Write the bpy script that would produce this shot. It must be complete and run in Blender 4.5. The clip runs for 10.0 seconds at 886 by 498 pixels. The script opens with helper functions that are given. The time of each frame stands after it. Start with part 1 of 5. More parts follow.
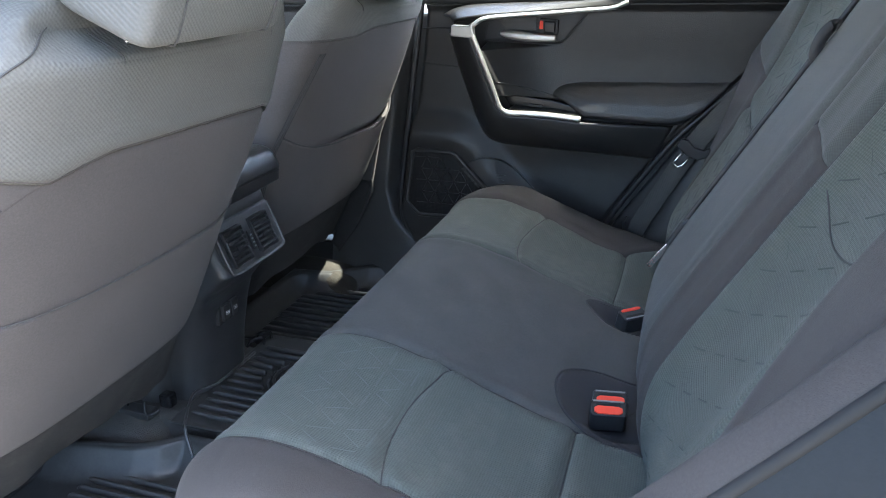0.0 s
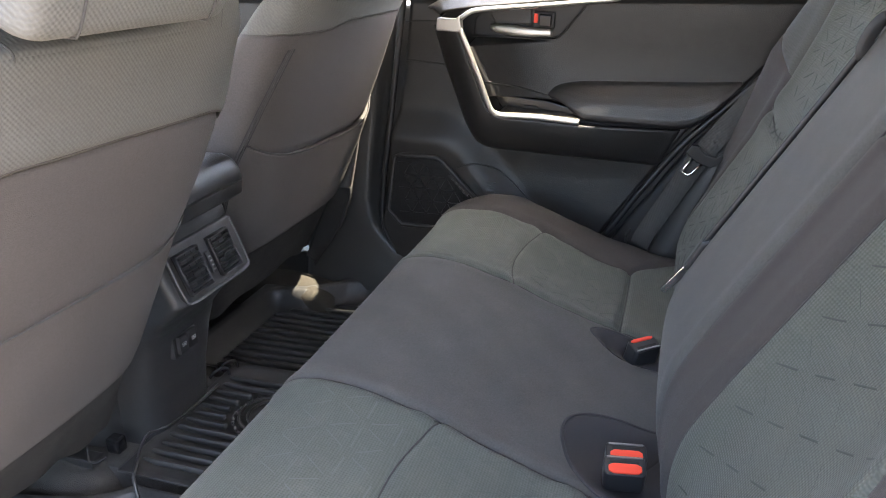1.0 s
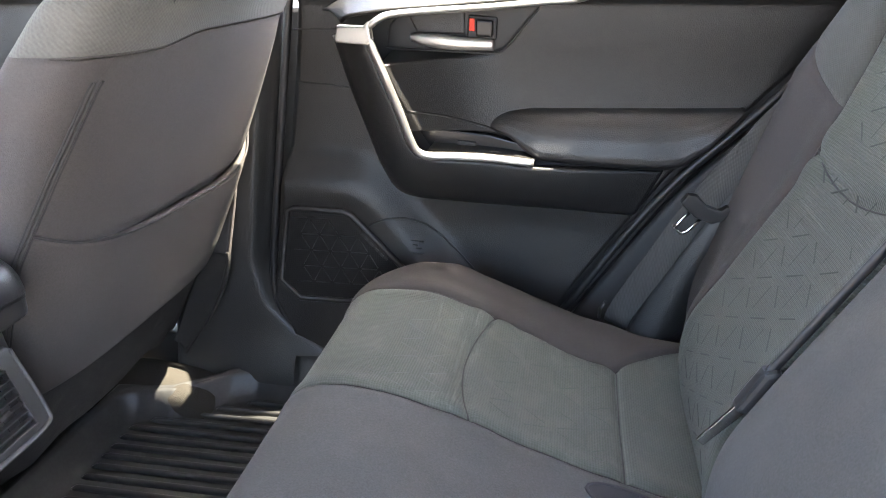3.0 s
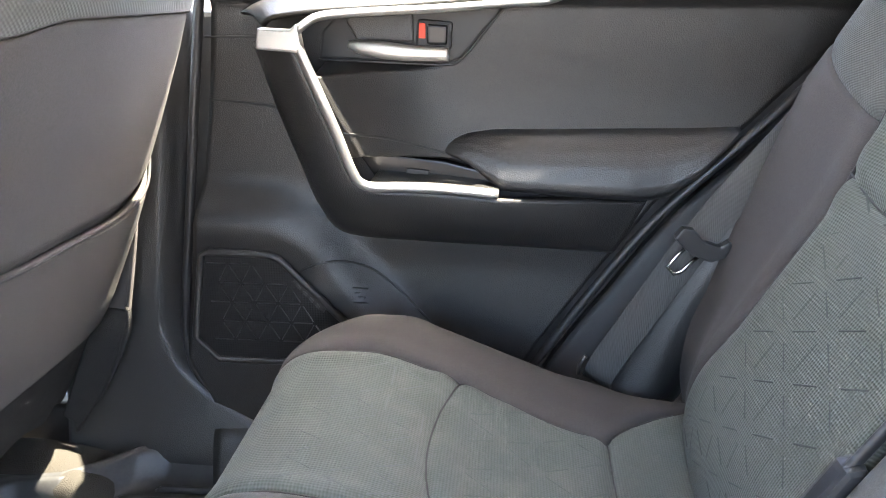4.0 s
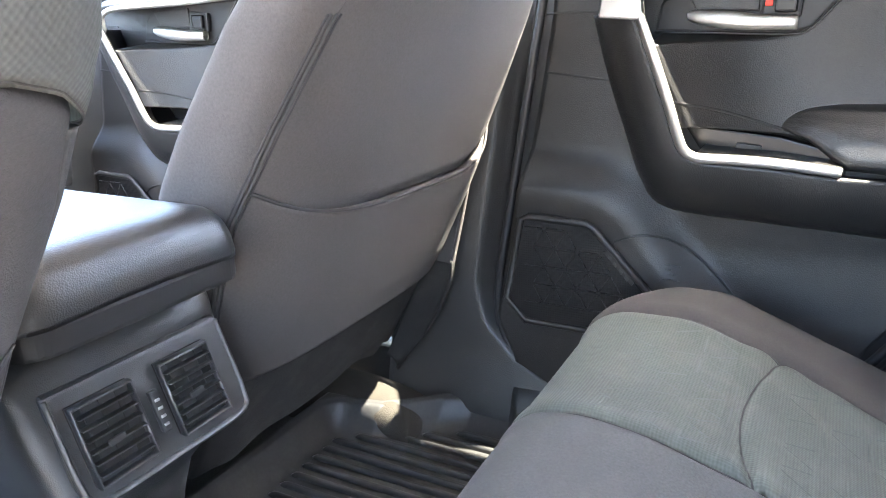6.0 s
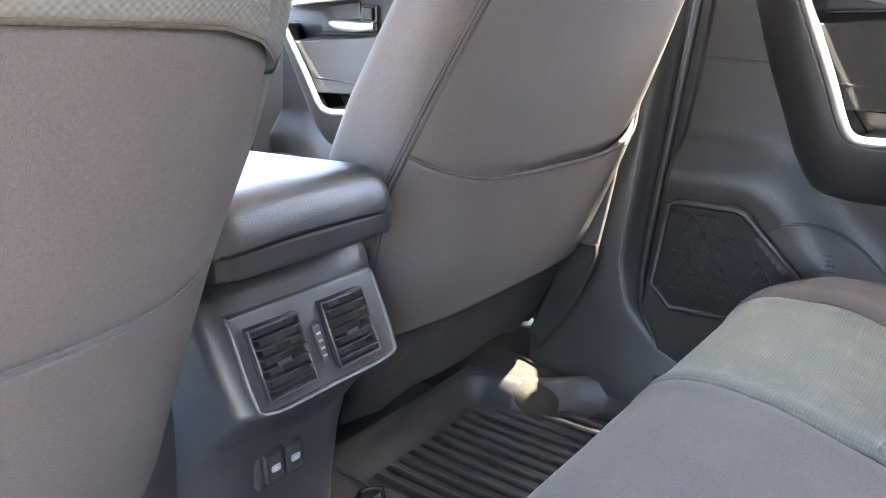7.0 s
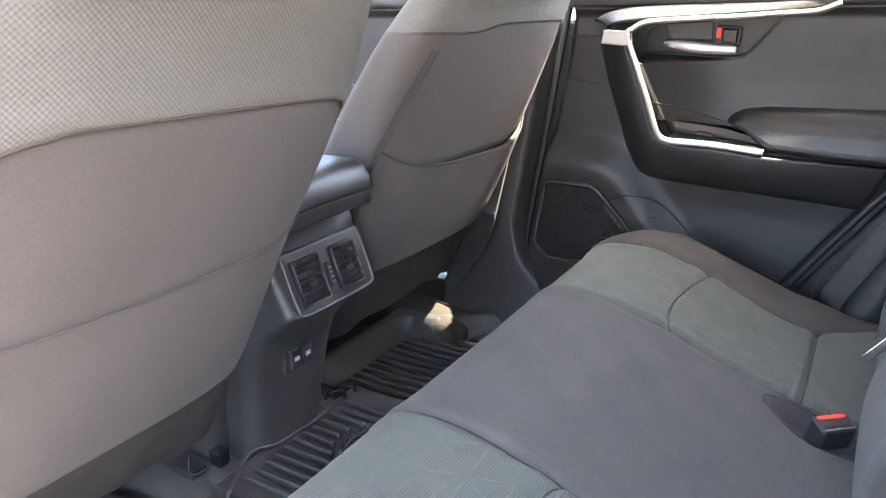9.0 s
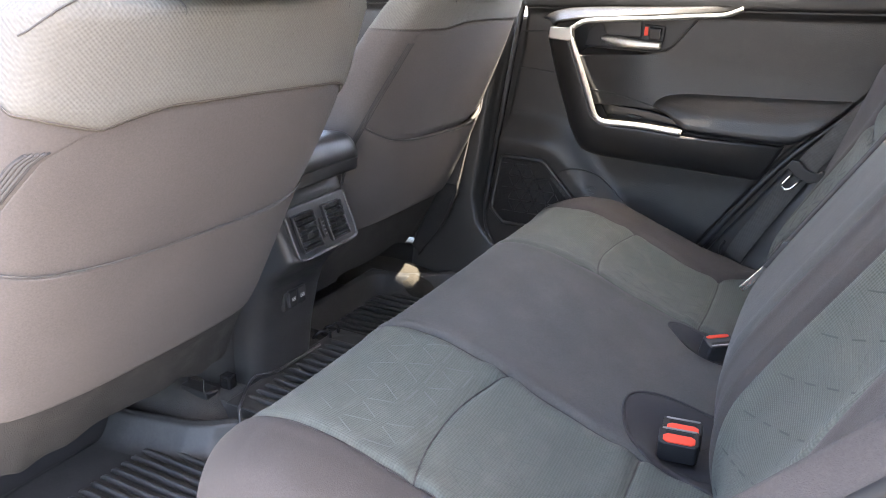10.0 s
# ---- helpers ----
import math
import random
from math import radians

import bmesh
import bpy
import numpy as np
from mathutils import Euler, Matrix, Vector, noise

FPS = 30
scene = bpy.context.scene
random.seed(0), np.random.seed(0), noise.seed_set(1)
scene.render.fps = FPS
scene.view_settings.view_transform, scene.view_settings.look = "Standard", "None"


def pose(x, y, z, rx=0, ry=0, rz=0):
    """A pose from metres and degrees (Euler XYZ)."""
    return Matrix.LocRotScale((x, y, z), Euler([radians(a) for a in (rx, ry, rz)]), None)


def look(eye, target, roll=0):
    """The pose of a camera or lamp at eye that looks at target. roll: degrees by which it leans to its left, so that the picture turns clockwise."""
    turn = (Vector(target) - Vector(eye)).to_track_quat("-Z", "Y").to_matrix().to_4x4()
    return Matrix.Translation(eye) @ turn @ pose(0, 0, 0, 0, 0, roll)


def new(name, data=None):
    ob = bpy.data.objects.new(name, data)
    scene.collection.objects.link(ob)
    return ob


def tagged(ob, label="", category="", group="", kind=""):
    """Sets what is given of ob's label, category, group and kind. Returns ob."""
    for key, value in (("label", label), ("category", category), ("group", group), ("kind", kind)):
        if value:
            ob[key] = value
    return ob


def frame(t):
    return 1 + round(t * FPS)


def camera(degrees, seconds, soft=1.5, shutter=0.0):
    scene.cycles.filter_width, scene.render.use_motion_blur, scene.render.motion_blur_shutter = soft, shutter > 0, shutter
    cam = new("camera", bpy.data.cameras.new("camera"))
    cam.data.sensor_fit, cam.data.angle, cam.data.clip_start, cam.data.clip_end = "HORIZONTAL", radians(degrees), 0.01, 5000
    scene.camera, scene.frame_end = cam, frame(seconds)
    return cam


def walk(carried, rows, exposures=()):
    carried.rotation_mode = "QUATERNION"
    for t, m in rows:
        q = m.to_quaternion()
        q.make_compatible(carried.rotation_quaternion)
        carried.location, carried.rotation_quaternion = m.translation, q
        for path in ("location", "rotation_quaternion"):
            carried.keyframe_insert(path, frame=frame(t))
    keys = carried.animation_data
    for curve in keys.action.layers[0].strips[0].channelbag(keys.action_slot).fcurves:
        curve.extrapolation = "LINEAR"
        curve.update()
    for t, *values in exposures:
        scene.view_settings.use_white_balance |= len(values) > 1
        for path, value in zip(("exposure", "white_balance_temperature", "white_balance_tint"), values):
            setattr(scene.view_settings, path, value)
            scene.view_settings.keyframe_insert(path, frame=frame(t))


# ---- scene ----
cam = camera(62.8, 10.0, soft=1.0)
PATH = [
    (0, (0.78, -1.101, 0.915), (0.159, 0.651, 0.177), -1.4),
    (0.5, (0.747, -1.047, 0.902), (0.162, 0.717, 0.162), -0.9),
    (1, (0.72, -0.944, 0.896), (0.144, 0.819, 0.147), -1.1),
    (1.5, (0.697, -0.831, 0.886), (0.133, 0.937, 0.14), -1.2),
    (2, (0.673, -0.757, 0.886), (0.16, 1.025, 0.137), -1.0),
    (2.5, (0.624, -0.637, 0.875), (0.196, 1.166, 0.123), -0.8),
    (2.7, (0.604, -0.587, 0.877), (0.212, 1.22, 0.117), -0.8),
    (4, (0.523, -0.322, 0.816), (0.364, 1.557, 0.148), 0.0),
    (4.5, (0.514, -0.301, 0.805), (0.377, 1.584, 0.149), 0.2),
    (5, (0.512, -0.304, 0.802), (0.233, 1.572, 0.169), -0.3),
    (5.5, (0.492, -0.337, 0.784), (-0.072, 1.479, 0.166), -0.8),
    (6, (0.494, -0.388, 0.747), (-0.405, 1.297, 0.153), -1.6),
    (6.2, (0.497, -0.409, 0.733), (-0.507, 1.218, 0.144), -1.7),
    (7.3, (0.549, -0.45, 0.721), (-0.713, 0.992, 0.149), -2.4),
    (7.5, (0.563, -0.479, 0.734), (-0.684, 0.976, 0.162), -2.2),
    (8, (0.613, -0.569, 0.772), (-0.56, 0.944, 0.194), -1.8),
    (8.5, (0.653, -0.674, 0.8), (-0.417, 0.909, 0.208), -1.4),
    (9, (0.696, -0.817, 0.819), (-0.281, 0.81, 0.186), -0.6),
    (9.5, (0.743, -0.921, 0.835), (-0.167, 0.73, 0.168), 0.2),
    (10, (0.803, -1.043, 0.854), (-0.07, 0.624, 0.177), 0.7),
]
EXPOSURES = [(0.0, 3.56, 5650, 4), (0.5, 3.68, 6200, 8), (1.0, 3.89, 6680, 11), (1.5, 4.32, 6630, 11), (2.0, 4.57, 6600, 12), (2.5, 4.36, 6500, 11), (4.0, 4.90, 6400, 10), (4.5, 4.95, 6350, 10),
             (6.0, 5.03, 6200, 9), (7.5, 5.18, 6350, 12), (8.0, 5.24, 6300, 11), (8.5, 4.78, 6350, 11), (9.5, 4.51, 6630, 13), (10.0, 4.24, 6580, 13)]
walk(cam, [(t, look(eye, target, roll)) for t, eye, target, roll in PATH], EXPOSURES)

# ---- world and light ----
world = bpy.data.worlds.new("sky")
scene.world = world
world.use_nodes = True
_nt = world.node_tree
_nt.nodes.clear()
_sky = _nt.nodes.new("ShaderNodeTexSky")
_sky.sky_type, _sky.sun_disc = "NISHITA", False
SUN_AZ, SUN_EL = 175.6, 63.4      # degrees from straight ahead towards the right door; height
_d = Vector((-math.cos(radians(SUN_EL)) * math.cos(radians(SUN_AZ)), math.cos(radians(SUN_EL)) * math.sin(radians(SUN_AZ)), math.sin(radians(SUN_EL))))
_sky.dust_density, _sky.air_density, _sky.ozone_density = 4.0, 1.0, 0.6
_sky.sun_elevation, _sky.sun_rotation = radians(SUN_EL), math.atan2(_d.x, _d.y)
_bg = _nt.nodes.new("ShaderNodeBackground")
_bg.inputs["Strength"].default_value = 0.15
_out = _nt.nodes.new("ShaderNodeOutputWorld")
_nt.links.new(_sky.outputs[0], _bg.inputs[0])
_nt.links.new(_bg.outputs[0], _out.inputs[0])
sun = new("sun", bpy.data.lights.new("sun", "SUN"))
sun.data.energy, sun.data.angle, sun.data.color = 3.2, radians(0.6), (1.0, 0.90, 0.72)
sun.matrix_world = look(_d * 10, (0, 0, 0))


# ---- materials ----
def material(name, base, rough=0.6, metal=0.0, var=0.12, var_scale=9.0, fine=0.08, fine_scale=180.0, bump=0.15, bump_scale=420.0,
             bump_dist=0.0006, weave=0.0, weave_depth=0.0007, sheen=0.0, spec=0.5, dust=0.0, kind="", rib=(1.0, 0.0), holes=False, tone=0.06):
    m = bpy.data.materials.new(name)
    m.use_nodes = True
    nt = m.node_tree
    nt.nodes.clear()
    L, N = nt.links.new, nt.nodes.new
    out, bsdf = N("ShaderNodeOutputMaterial"), N("ShaderNodeBsdfPrincipled")
    L(bsdf.outputs[0], out.inputs[0])
    co = N("ShaderNodeTexCoord")
    big, small = N("ShaderNodeTexNoise"), N("ShaderNodeTexNoise")
    for n, s, d in ((big, var_scale, 5), (small, fine_scale, 2)):
        n.inputs["Scale"].default_value, n.inputs["Detail"].default_value = s, d
        L(co.outputs["Object"], n.inputs["Vector"])

    def mathnode(op, a, b=None):
        n = N("ShaderNodeMath")
        n.operation = op
        for i, v in enumerate((a, b)):
            if v is None:
                continue
            if isinstance(v, (int, float)):
                n.inputs[i].default_value = v
            else:
                L(v, n.inputs[i])
        return n.outputs[0]

    v1 = mathnode("MULTIPLY", mathnode("SUBTRACT", big.outputs[0], 0.5), 2.0 * var)
    v2 = mathnode("MULTIPLY", mathnode("SUBTRACT", small.outputs[0], 0.5), 2.0 * fine)
    k = mathnode("ADD", mathnode("ADD", v1, v2), 1.0)
    height = None
    if weave:
        sep = N("ShaderNodeSeparateXYZ")
        L(co.outputs["Object"], sep.inputs[0])
        f = 2 * math.pi / weave
        a = mathnode("SINE", mathnode("MULTIPLY", sep.outputs[1], f))
        if kind == "rib":
            along = mathnode("ADD", mathnode("MULTIPLY", sep.outputs[0], rib[0]), mathnode("MULTIPLY", sep.outputs[2], rib[1]))
        else:
            along = mathnode("ADD", sep.outputs[0], sep.outputs[2])
        b = mathnode("SINE", mathnode("MULTIPLY", along, f * (0.75 if kind != "rib" else 1.0)))
        if kind == "rib":
            height = mathnode("ADD", mathnode("MULTIPLY", b, 0.65), mathnode("MULTIPLY", a, 0.45))
        else:
            height = mathnode("MULTIPLY", a, b)
        k = mathnode("ADD", k, mathnode("MULTIPLY", height, tone))
    col = N("ShaderNodeMix")
    col.data_type = "RGBA"
    col.blend_type = "MULTIPLY"
    col.inputs[0].default_value = 1.0
    col.inputs[6].default_value = (*base, 1)
    comb = N("ShaderNodeCombineColor")
    for i in range(3):
        L(k, comb.inputs[i])
    L(comb.outputs[0], col.inputs[7])
    last = col.outputs[2]
    if dust:
        specks = N("ShaderNodeTexNoise")
        specks.inputs["Scale"].default_value, specks.inputs["Detail"].default_value = 26.0, 8
        L(co.outputs["Object"], specks.inputs["Vector"])
        ramp = N("ShaderNodeMapRange")
        ramp.inputs[1].default_value, ramp.inputs[2].default_value = 0.5, 0.75
        ramp.inputs[4].default_value = dust
        L(specks.outputs[0], ramp.inputs[0])
        mx = N("ShaderNodeMix")
        mx.data_type = "RGBA"
        L(ramp.outputs[0], mx.inputs[0])
        L(last, mx.inputs[6])
        mx.inputs[7].default_value = (0.30, 0.27, 0.23, 1)
        last = mx.outputs[2]
    L(last, bsdf.inputs["Base Color"])
    rr = mathnode("ADD", mathnode("MULTIPLY", v1, 0.5), rough)
    L(rr, bsdf.inputs["Roughness"])
    bsdf.inputs["Metallic"].default_value = metal
    bsdf.inputs["Specular IOR Level"].default_value = spec
    if sheen:
        bsdf.inputs["Sheen Weight"].default_value = sheen
        bsdf.inputs["Sheen Roughness"].default_value = 0.45
    bm_ = N("ShaderNodeBump")
    bm_.inputs["Strength"].default_value = bump
    bm_.inputs["Distance"].default_value = bump_dist
    if kind == "leather":
        vo = N("ShaderNodeTexVoronoi")
        vo.inputs["Scale"].default_value = bump_scale
        L(co.outputs["Object"], vo.inputs["Vector"])
        L(vo.outputs["Distance"], bm_.inputs["Height"])
        if holes:
            vo.inputs["Randomness"].default_value = 0.0
            hr = N("ShaderNodeMapRange")
            hr.inputs[1].default_value, hr.inputs[2].default_value = 0.30, 0.42
            hr.inputs[3].default_value = 0.12
            L(vo.outputs["Distance"], hr.inputs[0])
            hm = N("ShaderNodeMix")
            hm.data_type, hm.blend_type = "RGBA", "MULTIPLY"
            hm.inputs[0].default_value = 1.0
            L(last, hm.inputs[6])
            L(hr.outputs[0], hm.inputs[7])
            L(hm.outputs[2], bsdf.inputs["Base Color"])
    elif height is not None:
        bm_.inputs["Distance"].default_value = weave_depth
        L(height, bm_.inputs["Height"])
    else:
        bn = N("ShaderNodeTexNoise")
        bn.inputs["Scale"].default_value, bn.inputs["Detail"].default_value = bump_scale, 3
        L(co.outputs["Object"], bn.inputs["Vector"])
        L(bn.outputs[0], bm_.inputs["Height"])
    L(bm_.outputs[0], bsdf.inputs["Normal"])
    return m


M_SMOOTH = material("smooth_grey_cloth", (0.071, 0.0635, 0.0600), 0.9, var=0.16, fine=0.24, fine_scale=420, bump=0.7, bump_scale=800, spec=0.25, sheen=0.03)
M_BOLSTER = material("smooth_dark_bolster_cloth", (0.041, 0.0365, 0.0345), 0.9, var=0.16, fine=0.24, fine_scale=420, bump=0.7, bump_scale=800, spec=0.25, sheen=0.03)
M_CENTRE = material("dark_grey_cloth", (0.062, 0.0615, 0.0590), 0.9, var=0.11, fine=0.32, fine_scale=420, bump=0.7, bump_scale=800, dust=0.03, spec=0.25, sheen=0.04)
M_RIB = material("ribbed_grey_cloth", (0.070, 0.077, 0.0675), 0.9, var=0.16, var_scale=6, fine=0.2, fine_scale=350, bump=0.6, weave=0.0034, weave_depth=0.0004, kind="rib", dust=0.06, spec=0.25, sheen=0.05, tone=0.13)
M_RIBB = material("ribbed_grey_back_cloth", (0.066, 0.071, 0.0605), 0.9, var=0.14, var_scale=6, fine=0.24, fine_scale=350, bump=0.7, weave=0.0036, weave_depth=0.0005, kind="rib", rib=(0.4, 1.0), spec=0.25, sheen=0.04, tone=0.13)
M_KNIT = material("light_knit_cloth", (0.108, 0.105, 0.096), 0.9, var=0.10, fine=0.2, fine_scale=350, bump=0.4, weave=0.0052, weave_depth=0.0006, spec=0.3, tone=0.08)
M_KNITD = material("grey_knit_cloth", (0.056, 0.057, 0.052), 0.9, var=0.08, fine=0.15, fine_scale=350, bump=0.4, weave=0.0042, sheen=0.04, spec=0.25)
M_VINYL = material("grained_black_plastic", (0.028, 0.0285, 0.0295), 0.40, var=0.12, fine=0.2, bump=0.3, bump_scale=900, bump_dist=0.0006, kind="leather", spec=0.6)
M_DOOR = material("grained_door_plastic", (0.0155, 0.0148, 0.0145), 0.40, var=0.22, var_scale=5, fine=0.3, fine_scale=450, bump=0.6, bump_scale=600, bump_dist=0.0006, kind="leather", dust=0.015, spec=0.5)
M_PAD = material("soft_black_leatherette", (0.017, 0.017, 0.018), 0.33, var=0.08, fine=0.1, bump=0.4, bump_scale=800, bump_dist=0.0006, kind="leather", spec=0.75)
M_JAMB = material("matt_blue_black_trim", (0.011, 0.0125, 0.0135), 0.6, var=0.1, fine=0.2, bump=0.3, spec=0.2)
M_DPAD = material("soft_door_leatherette", (0.017, 0.017, 0.0175), 0.38, var=0.1, fine=0.15, bump=0.5, bump_scale=560, bump_dist=0.0006, kind="leather", spec=0.55)
M_BLACK = material("matt_black_plastic", (0.021, 0.021, 0.022), 0.45, var=0.1, bump=0.1, spec=0.32)
M_GLOSS = material("piano_black_plastic", (0.012, 0.012, 0.013), 0.22, var=0.05, fine=0.02, bump=0.02, spec=0.25)
M_RUBBER = material("black_rubber", (0.028, 0.028, 0.028), 0.46, var=0.2, var_scale=14, fine=0.25, bump=0.2, bump_scale=300, dust=0.04, spec=0.33)
M_PILLAR = material("grained_pillar_plastic", (0.023, 0.0228, 0.0225), 0.42, var=0.15, var_scale=5, fine=0.25, fine_scale=450, bump=0.5, bump_scale=600, bump_dist=0.0006, kind="leather", spec=0.6)
M_SEAL = material("rubber_seal", (0.013, 0.013, 0.014), 0.45, bump=0.1)
M_CARPET = material("grey_carpet", (0.034, 0.033, 0.031), 0.95, var=0.3, fine=0.5, fine_scale=600, bump=1.0, bump_scale=700, bump_dist=0.002, sheen=0.03, dust=0.07)
M_SILVER = material("satin_silver_trim", (0.46, 0.45, 0.42), 0.38, metal=0.85, var=0.05, fine=0.03, bump=0.03)
M_CHROME = material("polished_steel", (0.75, 0.75, 0.75), 0.18, metal=1.0, var=0.05, fine=0.02, bump=0.03)
M_STEEL = material("dull_steel", (0.30, 0.30, 0.30), 0.4, metal=1.0, var=0.2, bump=0.2)
M_WEB = material("seat_belt_webbing", (0.050, 0.050, 0.049), 0.7, var=0.06, fine=0.08, bump=0.5, weave=0.0022, weave_depth=0.0003, kind="rib", spec=0.2, tone=0.15)
M_RED = material("red_plastic", (0.75, 0.06, 0.03), 0.5, var=0.06, fine=0.03, bump=0.05, spec=0.3)
M_MARK = material("white_print", (0.62, 0.62, 0.62), 0.6, bump=0.02)
M_HEAD = material("headliner_cloth", (0.74, 0.71, 0.67), 0.95, var=0.06, bump=0.3)
M_POCKET = material("dark_pocket_cloth", (0.026, 0.025, 0.027), 0.9, bump=0.3, bump_scale=900)
M_THREAD = material("dark_thread_and_mouth_shade", (0.030, 0.028, 0.028), 0.9, bump=0.2)
M_DASH = material("embossed_grey_cloth", (0.053, 0.060, 0.054), 0.9, bump=0.3, bump_scale=900)
M_FLAP = material("fuzzy_dark_carpet", (0.019, 0.0175, 0.016), 0.95, var=0.4, fine=0.5, fine_scale=600, bump=1.0, bump_scale=700, bump_dist=0.002, dust=0.05)
M_RISE = material("fuzzy_brown_carpet", (0.022, 0.019, 0.014), 0.95, var=0.3, fine=0.4, fine_scale=500, bump=1.0, bump_scale=600, bump_dist=0.002)
M_ZIP = material("dark_zip_tape", (0.046, 0.043, 0.042), 0.85, bump=0.5, bump_scale=900, fine=0.2)
M_DASHB = material("embossed_dark_cloth", (0.034, 0.038, 0.034), 0.9, bump=0.3, bump_scale=900)
M_DASHL = material("embossed_light_cloth", (0.074, 0.082, 0.076), 0.85, bump=0.3, bump_scale=900)
# near black that paints the shade of vent depths, belt slots and the seat gap
M_HOLE = material("recess_shade_black", (0.006, 0.006, 0.006), 0.8, bump=0.05)
M_GROUND = material("sunlit_concrete", (0.25, 0.225, 0.205), 0.9, var=0.25, var_scale=0.6, fine=0.3, fine_scale=60, bump=0.6, bump_scale=90, bump_dist=0.004)


def glass_material():
    m = bpy.data.materials.new("window_glass")
    m.use_nodes = True
    b = m.node_tree.nodes["Principled BSDF"]
    b.inputs["Base Color"].default_value = (0.97, 0.985, 0.98, 1)
    b.inputs["Roughness"].default_value = 0.0
    b.inputs["Transmission Weight"].default_value = 1.0
    b.inputs["IOR"].default_value = 1.0001
    return m


M_GLASS = glass_material()


# ---- mesh helpers ----
def ss(a, b, x):
    t = np.clip((np.asarray(x, float) - a) / (b - a), 0, 1)
    return t * t * (3 - 2 * t)


def curve(pts, n):
    """A smooth line of n points through pts (Catmull-Rom), evenly spaced."""
    p = np.array(pts, float)
    q = np.vstack([2 * p[0] - p[1], p, 2 * p[-1] - p[-2]])
    out = []
    for i in range(len(p) - 1):
        a, b, c, d = q[i:i + 4]
        for t in np.linspace(0, 1, 24, endpoint=False):
            out.append(0.5 * (2 * b + (c - a) * t + (2 * a - 5 * b + 4 * c - d) * t * t + (3 * b - a - 3 * c + d) * t ** 3))
    out.append(p[-1])
    out = np.array(out)
    s = np.r_[0, np.cumsum(np.linalg.norm(np.diff(out, axis=0), axis=1))]
    u = np.linspace(0, s[-1], n)
    return np.stack([np.interp(u, s, out[:, k]) for k in range(p.shape[1])], 1)


def thing(name, at, label, category, group="", kind=""):
    ob = new(name)
    ob.location = at
    bpy.context.view_layer.update()
    return tagged(ob, label, category, group, kind)


def mesh_part(name, verts, faces, mat, parent=None, label="", smooth=True, fix=True):
    me = bpy.data.meshes.new(name)
    me.from_pydata([tuple(map(float, v)) for v in verts], [], [tuple(map(int, f)) for f in faces])
    if fix:
        b = bmesh.new()
        b.from_mesh(me)
        bmesh.ops.recalc_face_normals(b, faces=b.faces)
        b.to_mesh(me)
        b.free()
    me.materials.append(mat)
    if smooth:
        me.shade_smooth()
    ob = new(name, me)
    if parent is not None:
        ob.parent = parent
        bpy.context.view_layer.update()
        ob.matrix_parent_inverse = parent.matrix_world.inverted()
    if label:
        ob["label"] = label
    return ob


def part(name, bm, mat, parent=None, label="", smooth=False):
    me = bpy.data.meshes.new(name)
    bmesh.ops.recalc_face_normals(bm, faces=bm.faces)
    bm.to_mesh(me)
    bm.free()
    me.materials.append(mat)
    if smooth:
        me.shade_smooth()
    ob = new(name, me)
    if parent is not None:
        ob.parent = parent
        bpy.context.view_layer.update()
        ob.matrix_parent_inverse = parent.matrix_world.inverted()
    if label:
        ob["label"] = label
    return ob


def shell(name, P, back, mat, parent=None, label=""):
    """A skin P (rows, columns, 3) with thickness: its back lies at P + back."""
    n, m, _ = P.shape
    B = P + np.asarray(back, float)
    verts = np.vstack([P.reshape(-1, 3), B.reshape(-1, 3)])
    i = np.arange(n * m).reshape(n, m)
    q = np.stack([i[:-1, :-1], i[1:, :-1], i[1:, 1:], i[:-1, 1:]], -1).reshape(-1, 4)
    o = n * m
    faces = [q, q[:, ::-1] + o]
    for e in (i[0], i[-1][::-1], i[:, -1], i[:, 0][::-1]):
        faces.append(np.stack([e[:-1], e[1:], e[1:] + o, e[:-1] + o], -1))
    ob = mesh_part(name, verts, np.vstack(faces), mat, parent, label)
    return ob


def sweep(name, path, section, mat, parent=None, label="", up=(0, 0, 1), closed=False, n=None, scale=None):
    """Sweeps a closed 2D section (side, up) along a path."""
    path = np.array(path, float)
    if n:
        path = curve(path, n)
    k = len(path)
    if closed:
        tan = np.roll(path, -1, 0) - np.roll(path, 1, 0)
    else:
        tan = np.gradient(path, axis=0)
    tan /= np.linalg.norm(tan, axis=1)[:, None] + 1e-12
    up = np.broadcast_to(np.asarray(up, float), (k, 3))
    side = np.cross(tan, up)
    side /= np.linalg.norm(side, axis=1)[:, None] + 1e-12
    nor = np.cross(side, tan)
    sec = np.array(section, float)
    sc = np.ones(k) if scale is None else np.interp(np.linspace(0, 1, k), np.linspace(0, 1, len(scale)), scale)
    V = path[:, None] + sc[:, None, None] * (side[:, None] * sec[None, :, 0, None] + nor[:, None] * sec[None, :, 1, None])
    s = len(sec)
    faces = []
    for a in range(k if closed else k - 1):
        b = (a + 1) % k
        for j in range(s):
            faces.append((a * s + j, a * s + (j + 1) % s, b * s + (j + 1) % s, b * s + j))
    if not closed:
        faces += [tuple(range(s)), tuple(range((k - 1) * s, k * s))]
    return mesh_part(name, V.reshape(-1, 3), [f for f in faces], mat, parent, label)


def circle(r, n=8):
    return [(r * math.cos(2 * math.pi * i / n), r * math.sin(2 * math.pi * i / n)) for i in range(n)]


def flat(w, h, r=0.3):
    """A rounded flat section, w wide and h thick."""
    a, b, c = w / 2, h / 2, min(w, h) * r
    return [(-a + c, -b), (a - c, -b), (a, -b + c), (a, b - c), (a - c, b), (-a + c, b), (-a, b - c), (-a, -b + c)]


